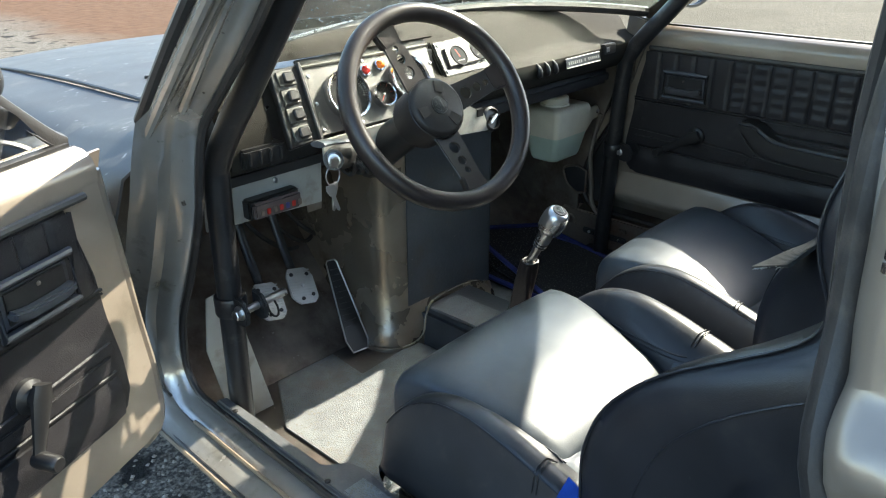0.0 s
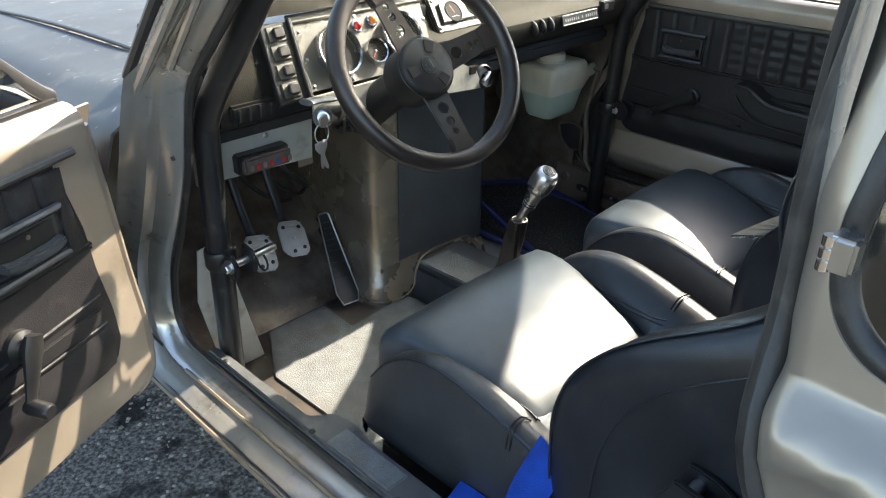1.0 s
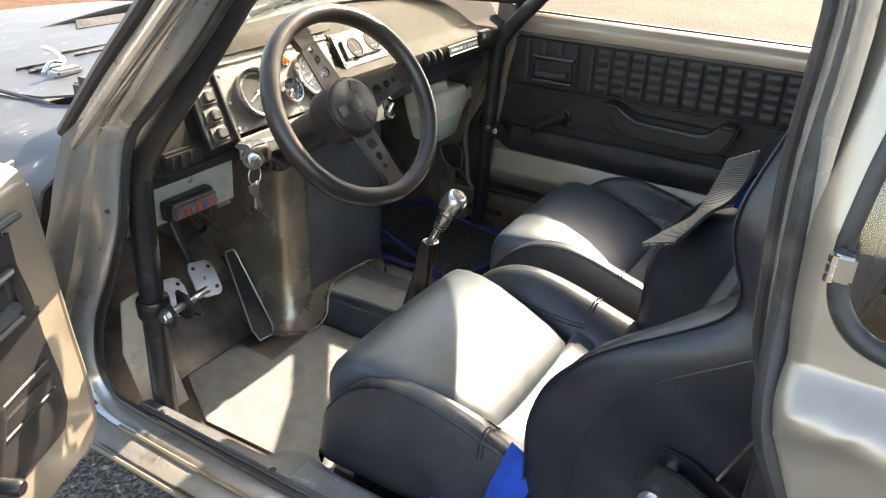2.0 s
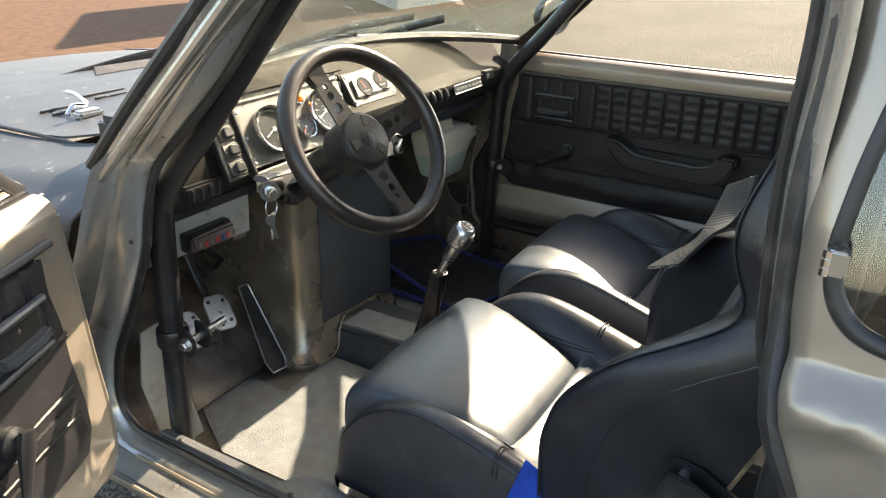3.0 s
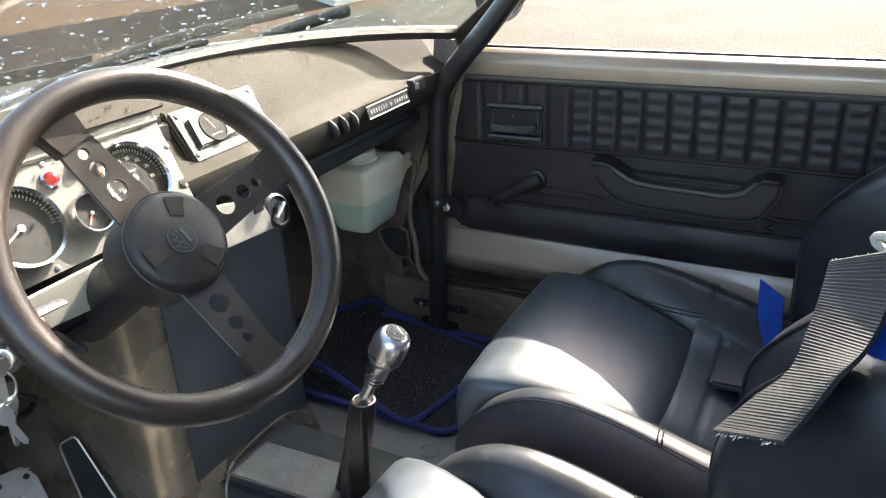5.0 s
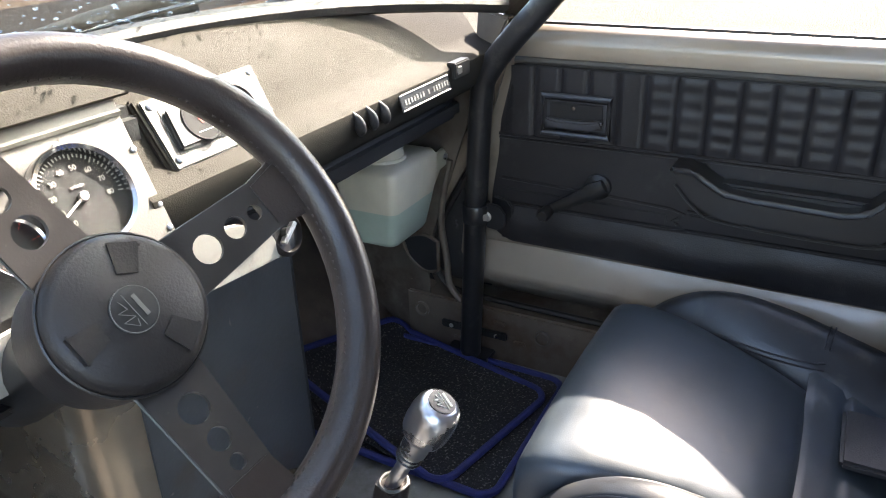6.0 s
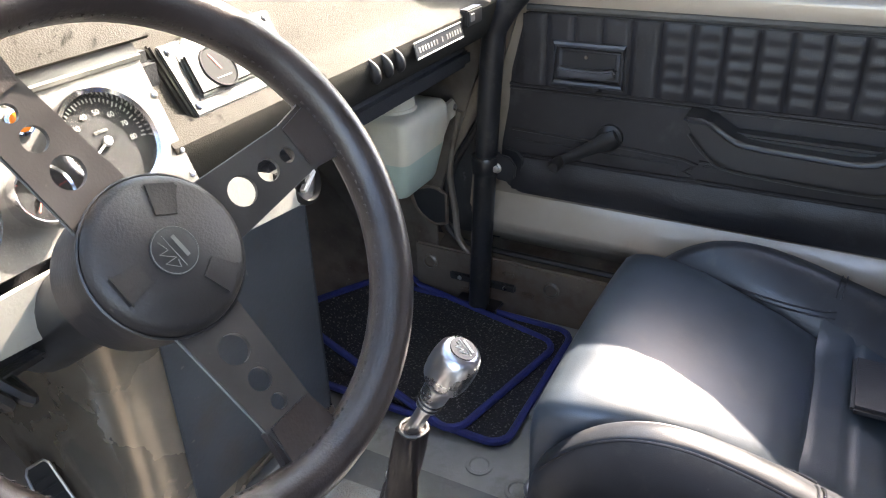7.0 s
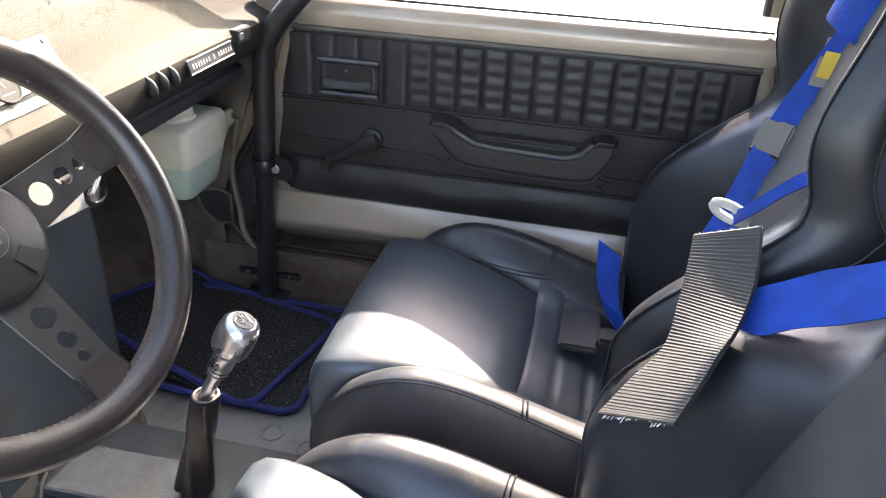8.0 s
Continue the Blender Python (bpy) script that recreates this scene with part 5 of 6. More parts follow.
def gauge(name, x, z, r, label, red=False):
    m = aim(on_panel(x, z), PN)
    g = part(name, lathe([(r * 1.0, -0.002), (r * 1.04, 0.002), (r * 1.04, 0.011), (r * 1.0, 0.015), (r * 0.92, 0.0135), (r * 0.9, 0.006)], m, None, 40, False), CHROME, dash, label)
    part("dial", lathe([(r * 0.93, 0.0), (r * 0.93, 0.006), (0, 0.0062)], m, None, 32), DIAL, g)
    rot = (on_panel(x, z) + PU) - on_panel(x, z)
    base = Matrix.Translation(on_panel(x, z, 0.0065)) @ Matrix((Vector((1, 0, 0)), PU, PN)).transposed().to_4x4()
    marks = bmesh.new()
    n = 41 if not red else 7
    for k in range(n):
        a = radians(225 - 235 * k / (n - 1)) if not red else radians(215 - 250 * k / (n - 1))
        L = 0.11 if k % 5 == 0 else 0.07
        own = box(r * (0.86 - L), r * 0.86, -r * 0.012, r * 0.012, 0, 0.0006, 0)
        own.transform(base @ Matrix.Rotation(a, 4, "Z"))
        join(marks, own)
    part("scale_marks", marks, REDMARK if red else DIALMARK, g)["kind"] = "stuff"
    nd = box(-r * 0.12, r * 0.6, -r * 0.02, r * 0.02, 0.001, 0.0018, 0)
    nd.transform(base @ Matrix.Rotation(radians(205 if not red else 230), 4, "Z"))
    part("needle", nd, WHITEMARK if not red else REDMARK, g)
    part("needle_cap", lathe([(r * 0.1, 0), (r * 0.09, 0.003), (0, 0.0032)], base, None, 16), STEEL, g)
    gl = part("gauge_glass", lathe([(r * 0.91, 0.0115), (0, 0.0119)], m, None, 32, True), THINGLASS, g)
    gl.visible_shadow = False
    return g, base


def text_on(words, m, size, material, parent, name="lettering", align="CENTER"):
    cu = bpy.data.curves.new(name, "FONT")
    cu.body, cu.size, cu.align_x, cu.align_y, cu.extrude = words, size, align, "CENTER", 0.0003
    tmp = new(name, cu)
    me = bpy.data.meshes.new_from_object(tmp.evaluated_get(bpy.context.evaluated_depsgraph_get()))
    bpy.data.objects.remove(tmp)
    me.transform(m)
    me.materials.clear()
    me.materials.append(material)
    ob = new(name, me)
    ob.parent = parent
    return ob


gauge("speedometer", -0.315, 0.862, 0.041, "round chrome-rimmed speedometer")
gauge("small_gauge", -0.241, 0.851, 0.0215, "small chrome-rimmed gauge with red marks", True)
tach, tbase = gauge("tachometer", -0.172, 0.866, 0.041, "round chrome-rimmed rev counter")
for k in range(9):
    a = radians(225 - 235 * k / 8)
    if k:
        text_on(str(k * 10), tbase @ Matrix.Translation((0.041 * 0.58 * math.cos(a), 0.041 * 0.58 * math.sin(a), 0.0004)), 0.0062, DIALMARK, tach)
    else:
        text_on("0", tbase @ Matrix.Translation((0.041 * 0.58 * math.cos(a), 0.041 * 0.58 * math.sin(a), 0.0004)), 0.0062, DIALMARK, tach)
text_on("tr/min", tbase @ Matrix.Translation((0, 0.009, 0.0004)), 0.005, DIALMARK, tach)
BADGE_W = 1.0
bars = bmesh.new()
for x0, x1 in [(-0.058 + 0.0078 * k, -0.0522 + 0.0078 * k) for k in range(7)] + [(0.0035, 0.0095)] + [(0.0185 + 0.0078 * k, 0.0243 + 0.0078 * k) for k in range(6)]:
    bmesh.ops.create_cube(bars, size=1, matrix=Matrix.Translation(((x0 + x1) / 2 * BADGE_W, 0, 0)) @ Matrix.Diagonal(((x1 - x0) * 0.62 * BADGE_W, 0.0068, 0.0006, 1)))
part("badge_bars", bars, DIALMARK, badge, "row of pale bars", aim((0.357, 0.009, 0.822), BN) @ Matrix.Translation((0, 0, 0.0033)))
for x, z, mm, nm in ((-0.257, 0.893, REDLENS, "red"), (-0.222, 0.897, ORANGELENS, "orange")):
    w = part("warning_lamp", lathe([(0.0105, 0), (0.0105, 0.003), (0.0085, 0.004)], aim(on_panel(x, z), PN), None, 24), CHROME, dash, nm + " warning lamp in chrome ring")
    part("lens", lathe([(0.008, 0.003), (0.0075, 0.007), (0.005, 0.010), (0, 0.0112)], aim(on_panel(x, z), PN), None, 20), mm, w)
# twin-dial pod on the pad
DN = Vector((0, -0.785, 0.62)).normalized()
pm = Matrix.Translation(Vector((0.015, 0.056, 0.873)) + DN * 0.001) @ Matrix((Vector((1, 0, 0)), Vector((0, 0.62, 0.785)).normalized(), DN)).transposed().to_4x4()


def pod_shape(g, z0, z1, bevel):
    """The leaning four-sided outline of the pod, drawn in by g."""
    return prism([(-0.072 + g, 0.034 - g), (0.084 - g, 0.038 - g), (0.067 - g, -0.037 + g), (-0.08 + g, -0.038 + g)], "z", z0, z1, bevel)


pod = part("clock_pod", pod_shape(-0.006, -0.02, 0.004, 0.003), DASH, dash, "moulded surround of a twin-dial pod", pm)
part("pod_plate", pod_shape(0.0, 0.002, 0.0068, 0.0015), PODGREY, pod, "grey metal face plate", pm)
part("pod_shadow_gap", pod_shape(0.0125, 0.0062, 0.0074, 0.0005), DASHLOW, pod, "", pm)
part("pod_face", pod_shape(0.015, 0.0066, 0.012, 0.0025), PODGREY, pod, "raised dial box", pm)
for dx, dy, turn in ((-0.027, -0.003, 105), (0.031, 0.0015, 75)):
    dm = pm @ Matrix.Translation((dx, dy, 0)) @ Matrix.Diagonal((0.93, 1, 1, 1))
    dl = part("pod_dial", lathe([(0.0215, 0.0118), (0.021, 0.0132), (0.0198, 0.0132), (0.0188, 0.0122), (0, 0.0122)], dm, None, 28), DIAL, pod, "dark dial")
    nd = box(-0.003, 0.014, -0.0007, 0.0007, 0.0124, 0.0128, 0)
    nd.transform(Matrix.Rotation(radians(turn), 4, "Z"))
    part("pod_needle", nd, REDMARK, dl, "red needle", dm)
    part("pod_marks", box(-0.011, 0.009, -0.0105, -0.0098, 0.0123, 0.0126, 0), WHITEMARK, dl, "", dm)
for dx, dy in ((-0.064, 0.0265), (0.0735, 0.03), (-0.0715, -0.0285), (0.0605, -0.0285)):
    part("pod_screw", screw((0, 0, 0), (0, 0, 1), 0.0036), STEEL, pod, "", pm @ Matrix.Translation((dx, dy, 0.0068)))
# switch bank
sw = part("switch_bank", panel_prism([(-0.445, 0.916), (-0.393, 0.916), (-0.402, 0.81), (-0.458, 0.806)], 0.0, 0.012, 0.002), BLACKPLASTIC, dash, "black rocker switch bank")
part("switch_bank_edge", panel_prism([(-0.396, 0.918), (-0.388, 0.918), (-0.398, 0.806), (-0.406, 0.806)], 0.0, 0.018, 0.002), BLACKPLASTIC, dash)
for k in range(4):
    z = 0.9 - 0.0255 * k
    x = -0.42 - 0.003 * k
    r_ = part("rocker_bezel", panel_prism([(x - 0.017, z + 0.0105), (x + 0.014, z + 0.0105), (x + 0.013, z - 0.010), (x - 0.018, z - 0.010)], 0.011, 0.0145, 0.001), ALU, sw, "grey switch surround")
    part("rocker", panel_prism([(x - 0.009, z + 0.0075), (x + 0.011, z + 0.0075), (x + 0.0105, z - 0.0075), (x - 0.0095, z - 0.0075)], 0.014, 0.021, 0.0025), BLACKPLASTIC, r_)
# air vent at the end, lower shelf
vent = part("air_vent", box(-0.53, -0.452, -0.002, 0.04, 0.785, 0.815, 0.004), BLACKPLASTIC, dash, "black slatted air vent")
for k in range(4):
    part("vent_slat", box(-0.52 + 0.018 * k, -0.516 + 0.018 * k, -0.006, 0.0, 0.79, 0.81, 0.001), DASHLOW, vent)
part("lower_shelf", prism([(-0.572, 0.762), (-0.345, 0.745), (-0.35, 0.672), (-0.572, 0.683)], "y", 0.058, 0.062, 0.001), CREAM, dash, "pale metal fuse plate")
part("shelf_screw", screw((-0.44, 0.058, 0.735), (0, -1, 0), 0.005), STEEL, dash)
part("rust_tab", box(-0.352, -0.32, 0.1, 0.103, 0.64, 0.67, 0.001), RUST, dash)
part("heater_knob", lathe([(0.024, 0), (0.024, 0.012), (0.02, 0.016), (0.019, 0.01), (0.006, 0.01), (0.006, 0.018)], aim((0.02, -0.002, 0.755), (0, -0.95, 0.3)), None, 28), BLACKPLASTIC, dash, "black round heater knob")
part("heater_knob_bar", box(-0.014, 0.014, -0.0025, 0.0025, 0.012, 0.02, 0.001), STEEL, dash, "", aim((0.02, -0.002, 0.755), (0, -0.95, 0.3)) @ pose(0, 0, 0, 0, 0, 30))
part("corner_bracket", box(-0.03, -0.012, -0.02, -0.012, 0.772, 0.787, 0.001), BLACKPLASTIC, dash)

fuse = thing("fuse_box", "fuse box with smoky clear cover and coloured fuses", "fuse box", (-0.458, 0.056, 0.70))
fo = Matrix.Translation((0.458, -0.056, -0.70))
part("fuse_base", box(-0.508, -0.412, 0.035, 0.056, 0.688, 0.721, 0.003), BLACKPLASTIC, fuse, "", fo)
part("fuse_cover", box(-0.505, -0.415, 0.024, 0.036, 0.691, 0.718, 0.004), FUSECLEAR, fuse, "smoky cover", fo)
for k in range(7):
    part("fuse", box(-0.495 + 0.012 * k, -0.488 + 0.012 * k, 0.0225, 0.025, 0.696, 0.706, 0.001), (RUST, REDLENS, RUST, REDLENS, BLUEEDGE, REDLENS, RUST)[k], fuse, "", fo)

# ---- steering wheel and column ----
WC = Vector((-0.279, -0.161, 0.8635))
WN = Vector((-0.1443, -0.8318, 0.536)).normalized()
W1 = Vector((0.9853, -0.1709, 0.0))
W2 = Vector((0.0916, 0.5281, 0.8442))
WM = Matrix.Translation(WC) @ Matrix((W1, W2, WN)).transposed().to_4x4()
wheel = thing("steering_wheel", "black leather three-spoke sports steering wheel, spokes turned", "steering wheel", WC)
wl = Matrix((W1, W2, WN)).transposed().to_4x4()
R, RT = 0.1515, 0.0155
bm = bmesh.new()
rim = [[Vector(((R + RT * 0.92 * math.cos(b)) * math.cos(a), (R + RT * 0.92 * math.cos(b)) * math.sin(a), RT * 1.08 * math.sin(b))) for b in [k * 2 * math.pi / 16 for k in range(16)]] for a in [k * 2 * math.pi / 96 for k in range(97)]]
loft(rim, bm, True, False)
bmesh.ops.remove_doubles(bm, verts=bm.verts, dist=1e-5)
rimob = part("rim", bm, LEATHER, wheel, "worn black leather rim", wl)
st = bmesh.new()
for k in range(150):
    a = k * 2 * math.pi / 150
    q = R - RT * 0.85
    own = box(-0.0006, 0.0006, -0.0022, 0.0022, -0.0004, 0.0006, 0)
    own.transform(wl @ Matrix.Rotation(a, 4, "Z") @ Matrix.Translation((q, 0, RT * 0.25)) @ pose(0, 0, 0, 0, -60, 25))
    join(st, own)
part("stitching", st, STITCH, rimob)["kind"] = "stuff"


def spoke_mesh(ang):
    bm = bmesh.new()
    w0, w1 = 0.0225, 0.0165
    n = 30
    r0, r1 = 0.03, R - 0.01
    holes = ((0.068, 0.0098), (0.091, 0.0075), (0.108, 0.0052))
    outer = [(r0, -w0), (r1, -w1), (r1, w1), (r0, w0)]
    vs = [bm.verts.new((x, y, 0)) for x, y in outer]
    edges = [bm.edges.new((vs[i], vs[(i + 1) % 4])) for i in range(4)]
    for hx, hr in holes:
        hv = [bm.verts.new((hx + hr * math.cos(k * 2 * math.pi / 20), hr * math.sin(k * 2 * math.pi / 20), 0)) for k in range(20)]
        edges += [bm.edges.new((hv[k], hv[(k + 1) % 20])) for k in range(20)]
    bmesh.ops.triangle_fill(bm, use_beauty=True, edges=edges)
    drop = [f for f in bm.faces if any((f.calc_center_median().x - hx) ** 2 + f.calc_center_median().y ** 2 < hr * hr * 0.93 for hx, hr in holes)]
    bmesh.ops.delete(bm, geom=drop, context="FACES")
    bmesh.ops.recalc_face_normals(bm, faces=bm.faces)
    bmesh.ops.solidify(bm, geom=list(bm.faces), thickness=0.004)
    bm.transform(wl @ Matrix.Rotation(radians(ang), 4, "Z") @ Matrix.Translation((0, 0, -0.026)) @ Matrix.Rotation(radians(-9.5), 4, "Y"))
    return bm


for ang in (112, 13.5, -82.5):
    sp = part("spoke", spoke_mesh(ang), SPOKE, wheel, "drilled black metal spoke", None, 30)
    cov = prism([(R - 0.038, -0.0175), (R - 0.012, -0.0215), (R + 0.002, -0.03), (R + 0.002, 0.03), (R - 0.012, 0.0215), (R - 0.038, 0.0175)], "z", -0.0085, 0.0055, 0.003)
    # Thin grey tubes add the highlight along each worn spoke edge.
    for e in (-1, 1):
        part("spoke_edge_highlight", tube([wl @ Matrix.Rotation(radians(ang), 4, "Z") @ Matrix.Translation((0, 0, -0.026)) @ Matrix.Rotation(radians(-9.5), 4, "Y") @ Vector((r_, e * (0.0225 - 0.006 * (r_ - 0.03) / (R - 0.04)), 0.001)) for r_ in (0.042, R - 0.035)], 0.0008, sides=6), EMBLEMGREY, sp, "bright worn edge")
    part("spoke_cover", cov, LEATHER, sp, "leather-wrapped spoke end", wl @ Matrix.Rotation(radians(ang), 4, "Z") @ Matrix.Translation((0, 0, -0.026)) @ Matrix.Rotation(radians(-9.5), 4, "Y"))
hl = wl @ Matrix.Translation((0, 0, -0.013))
hub = part("horn_pad", lathe([(0.042, -0.055), (0.047, -0.05), (0.048, -0.02), (0.0475, 0.002), (0.045, 0.009), (0.0405, 0.0125), (0.0, 0.014)], hl, None, 48), HORN, wheel, "round black horn pad")
part("pad_seam", tube([hl @ Vector((0.0475 * math.cos(a), 0.0475 * math.sin(a), 0.003)) for a in [k * 2 * math.pi / 48 for k in range(48)]], 0.0012, sides=6, loop=True), BLACKPLASTIC, hub)
for ang in (72, -50, 192):
    part("pad_rib", prism([(0.0195, -0.0075), (0.0395, -0.0105), (0.0395, 0.0105), (0.0195, 0.0075)], "z", 0.009, 0.0141, 0.0015), HORN, hub, "", hl @ Matrix.Rotation(radians(ang), 4, "Z"))
emb = part("emblem", lathe([(0.0138, 0.013), (0.0138, 0.0148), (0.0128, 0.0152), (0, 0.0153)], hl, None, 32), BLACKPLASTIC, hub, "round emblem with thin pale lines")
em = hl @ Matrix.Rotation(radians(105), 4, "Z") @ Matrix.Translation((0, 0, 0.0155)) @ Matrix.Scale(0.83, 4)
part("emblem_ring", tube([hl @ Vector((0.0135 * math.cos(a), 0.0135 * math.sin(a), 0.0152)) for a in [k * 2 * math.pi / 32 for k in range(32)]], 0.0003, sides=5, loop=True), EMBLEMGREY, emb)
marks = bmesh.new()
for a, b in (((-0.013, 0.001), (0.013, 0.001)), ((-0.011, 0.005), (-0.003, 0.012)), ((-0.003, 0.012), (-0.004, 0.003)), ((-0.004, 0.003), (0.004, 0.011)), ((0.004, 0.011), (0.003, 0.004)), ((0.003, 0.004), (0.011, 0.006)), ((-0.011, 0.005), (-0.006, 0.003))):
    tube([Vector((*a, 0)), Vector((*b, 0))], 0.0003, marks, 5)
part("emblem_lines", marks, EMBLEMGREY, emb, "", em)
part("emblem_bar", box(-0.0085, 0.0085, -0.0065, -0.0035, -0.0001, 0.0002, 0.0001), EMBLEMGREY, emb, "", em)

column = thing("steering_column", "black steering column cowl with ignition lock and stalks", "steering column", WC - WN * 0.06)
co = Matrix.Translation(-(WC - WN * 0.06))
ax = -WN
part("column_cowl", tube([WC + ax * 0.05, WC + ax * 0.09, WC + ax * 0.16, WC + ax * 0.26], [0.034, 0.03, 0.032, 0.036], sides=20), BLACKPLASTIC, column, "", co)
part("lock_housing", tube([(-0.35, -0.01, 0.77), (-0.385, -0.035, 0.778), (-0.4, -0.048, 0.782)], [0.022, 0.019, 0.0165], sides=16), BLACKPLASTIC, column, "", co)
part("lock_barrel", lathe([(0.0115, 0), (0.0115, 0.01), (0.0095, 0.012), (0, 0.0125)], aim((-0.398, -0.046, 0.782), (-0.55, -0.8, 0.2)), None, 20), STEEL, column, "chrome ignition lock", co)
part("stalk", tube(smooth_path([(-0.33, -0.04, 0.80), (-0.39, -0.06, 0.812), (-0.43, -0.075, 0.822), (-0.455, -0.085, 0.826)], 4), [0.006] * 5 + [0.0075] * 3 + [0.0085] * 5, sides=8, flat=(0.6, 1.5)), GREYPLASTIC, column, "black indicator stalk", co)
part("stalk", tube([(-0.26, -0.06, 0.78), (-0.22, -0.09, 0.79)], 0.005, sides=8), STEEL, column, "", co)
for k in range(3):
    part("wire_loom", tube(smooth_path([(-0.36 + 0.012 * k, 0.02, 0.78), (-0.345 + 0.014 * k, -0.03, 0.76 - 0.01 * k), (-0.34 + 0.016 * k, -0.01, 0.735), (-0.33 + 0.012 * k, 0.05, 0.75)], 5), 0.0045, sides=6), BLACKPLASTIC, column, "", co)
part("column_bracket", box(-0.34, -0.2, -0.006, 0.06, 0.735, 0.757, 0.01), DASHLOW, column, "", co)

keys = thing("car_keys", "bunch of steel keys on a split ring hanging from the ignition", "keys", (-0.42, -0.062, 0.77))
ko = Matrix.Translation((0.42, 0.062, -0.77))
part("ignition_key", prism([(-0.42, 0.791), (-0.407, 0.793), (-0.403, 0.783), (-0.411, 0.775), (-0.422, 0.779)], "y", -0.068, -0.065, 0.001), STEEL, keys, "", ko)
part("key_ring", tube([(-0.418 + 0.013 * math.cos(a), -0.067, 0.765 + 0.016 * math.sin(a)) for a in [k * 0.2618 for k in range(24)]], 0.0011, sides=6, loop=True), STEEL, keys, "split ring", ko)
for k, (dx, tilt) in enumerate(((-0.008, -16), (0.001, 2), (0.009, 18))):
    kb = prism([(-0.006, 0), (0.006, 0), (0.008, -0.008), (0.005, -0.018), (0.0028, -0.02), (0.0028, -0.042), (0, -0.046), (-0.003, -0.042), (-0.0036, -0.03), (-0.0028, -0.02), (-0.006, -0.016), (-0.008, -0.008)], "y", -0.001, 0.001, 0.0004)
    part("key", kb, STEEL, keys, "", ko @ Matrix.Translation((-0.418 + dx, -0.0675 + 0.003 * k, 0.752)) @ pose(0, 0, 0, 0, tilt, 25 * (k - 1)))

# ---- pedals ----
def pedal_pad(name, c, w, h, label, n_groove=12):
    t = thing(name, label, "pedal", c)
    nrm = Vector((0.05, -0.74, 0.67)).normalized()
    m = Matrix((Vector((1, 0.05, 0)).normalized(), nrm.cross(Vector((1, 0.05, 0)).normalized()), nrm)).transposed().to_4x4()
    k = 0.3
    pad_ = part("pad", prism([(-w * 0.5, h * 0.32), (-w * 0.36, h * 0.5), (w * 0.3, h * 0.5), (w * 0.5, h * 0.25), (w * 0.5, -h * 0.35), (w * 0.32, -h * 0.5), (-w * 0.25, -h * 0.5), (-w * 0.5, -h * 0.3)], "z", 0, 0.005, 0.0015), PEDALALU, t, "", m @ pose(0, 0, 0, 0, 0, -14))
    for i in range(n_groove):
        yy = -h * 0.42 + h * 0.84 * i / (n_groove - 1)
        part("grip_rib", box(-w * 0.42, w * 0.42, yy - 0.0011, yy + 0.0011, 0.0045, 0.0062, 0.0005), PEDALALU, pad_, "", m @ pose(0, 0, 0, 0, 0, -14))
    for dx, dy in ((-0.3, 0.32), (0.28, 0.3), (0.3, -0.28), (-0.1, -0.36)):
        part("bolt_hole", lathe([(0.0042, 0.005), (0.0042, 0.0067), (0.003, 0.0069)], m @ pose(0, 0, 0, 0, 0, -14) @ Matrix.Translation((dx * w, dy * h, 0)), None, 12), BLACKPLASTIC, pad_)
    part("centre_screw", screw((0, 0, 0.0055), (0, 0, 1), 0.004), STEEL, pad_, "", m)
    part("arm", tube(smooth_path([(0, 0.01, -0.005), (0.01, 0.05, 0.03), (0.012, 0.09, 0.1), (0.01, 0.12, 0.2)], 4), 0.008, sides=8, flat=(0.6, 1.2)), BLACKBAR, t)
    return t


pedal_pad("brake_pedal", (-0.289, 0.238, 0.42), 0.062, 0.08, "drilled grooved aluminium brake pedal")
pedal_pad("clutch_pedal", (-0.370, 0.238, 0.415), 0.062, 0.08, "drilled grooved aluminium clutch pedal")
gas = thing("accelerator_pedal", "long ribbed black accelerator pedal with aluminium edge", "pedal", (-0.21, 0.21, 0.34))
gt, gb = Vector((-0.188, 0.272, 0.432)), Vector((-0.208, 0.152, 0.262))
gu = (gt - gb).normalized()
gx = Vector((1, 0.1, 0)).normalized()
gx = (gx - gu * gx.dot(gu)).normalized()
gm = Matrix.Translation(gb - Vector((-0.21, 0.21, 0.34))) @ Matrix((gx, gu, gx.cross(gu))).transposed().to_4x4()
L = (gt - gb).length
gpoly = [(-0.028, 0.002), (0.014, 0.002), (0.022, 0.022), (0.0145, L - 0.006), (0.010, L), (-0.010, L), (-0.0145, L - 0.006), (-0.036, 0.03)]
part("pedal_plate", prism(gpoly, "z", 0, 0.006, 0.002), BLACKPLASTIC, gas, "", gm)
part("pedal_edge", tube([gm @ Vector((x, y, 0.006)) for x, y in gpoly], 0.0018, sides=6, loop=True), PEDALALU, gas, "bright worn edge")
for i in range(11):
    yy = 0.06 + (L - 0.08) * i / 10
    part("tread_rib", box(-0.0125 - 0.012 * (1 - i / 10), 0.0115, yy - 0.002, yy + 0.002, 0.005, 0.0085, 0.001), BLACKPLASTIC, gas, "", gm)
for k in range(3):
    cab = thing("cable", "dark cable running down the toe board", "cable", (-0.36 + 0.05 * k, 0.4, 0.6))
    part("sheath", tube(smooth_path([(0, 0.02, 0.08), (0.01, 0.0, 0.02), (0.05, -0.03, -0.08), (0.11, -0.05, -0.14), (0.16, -0.03, -0.16 + 0.02 * k)], 6), 0.005, sides=6), RUBBER, cab)

# ---- gear lever ----
lever = thing("gear_lever", "polished aluminium gear lever with leather gaiter", "gear lever", (0.0, -0.09, 0.325))
go = Matrix.Translation((0, 0.09, -0.325))
kt = Vector((0.0025, -0.1975, 0.619))
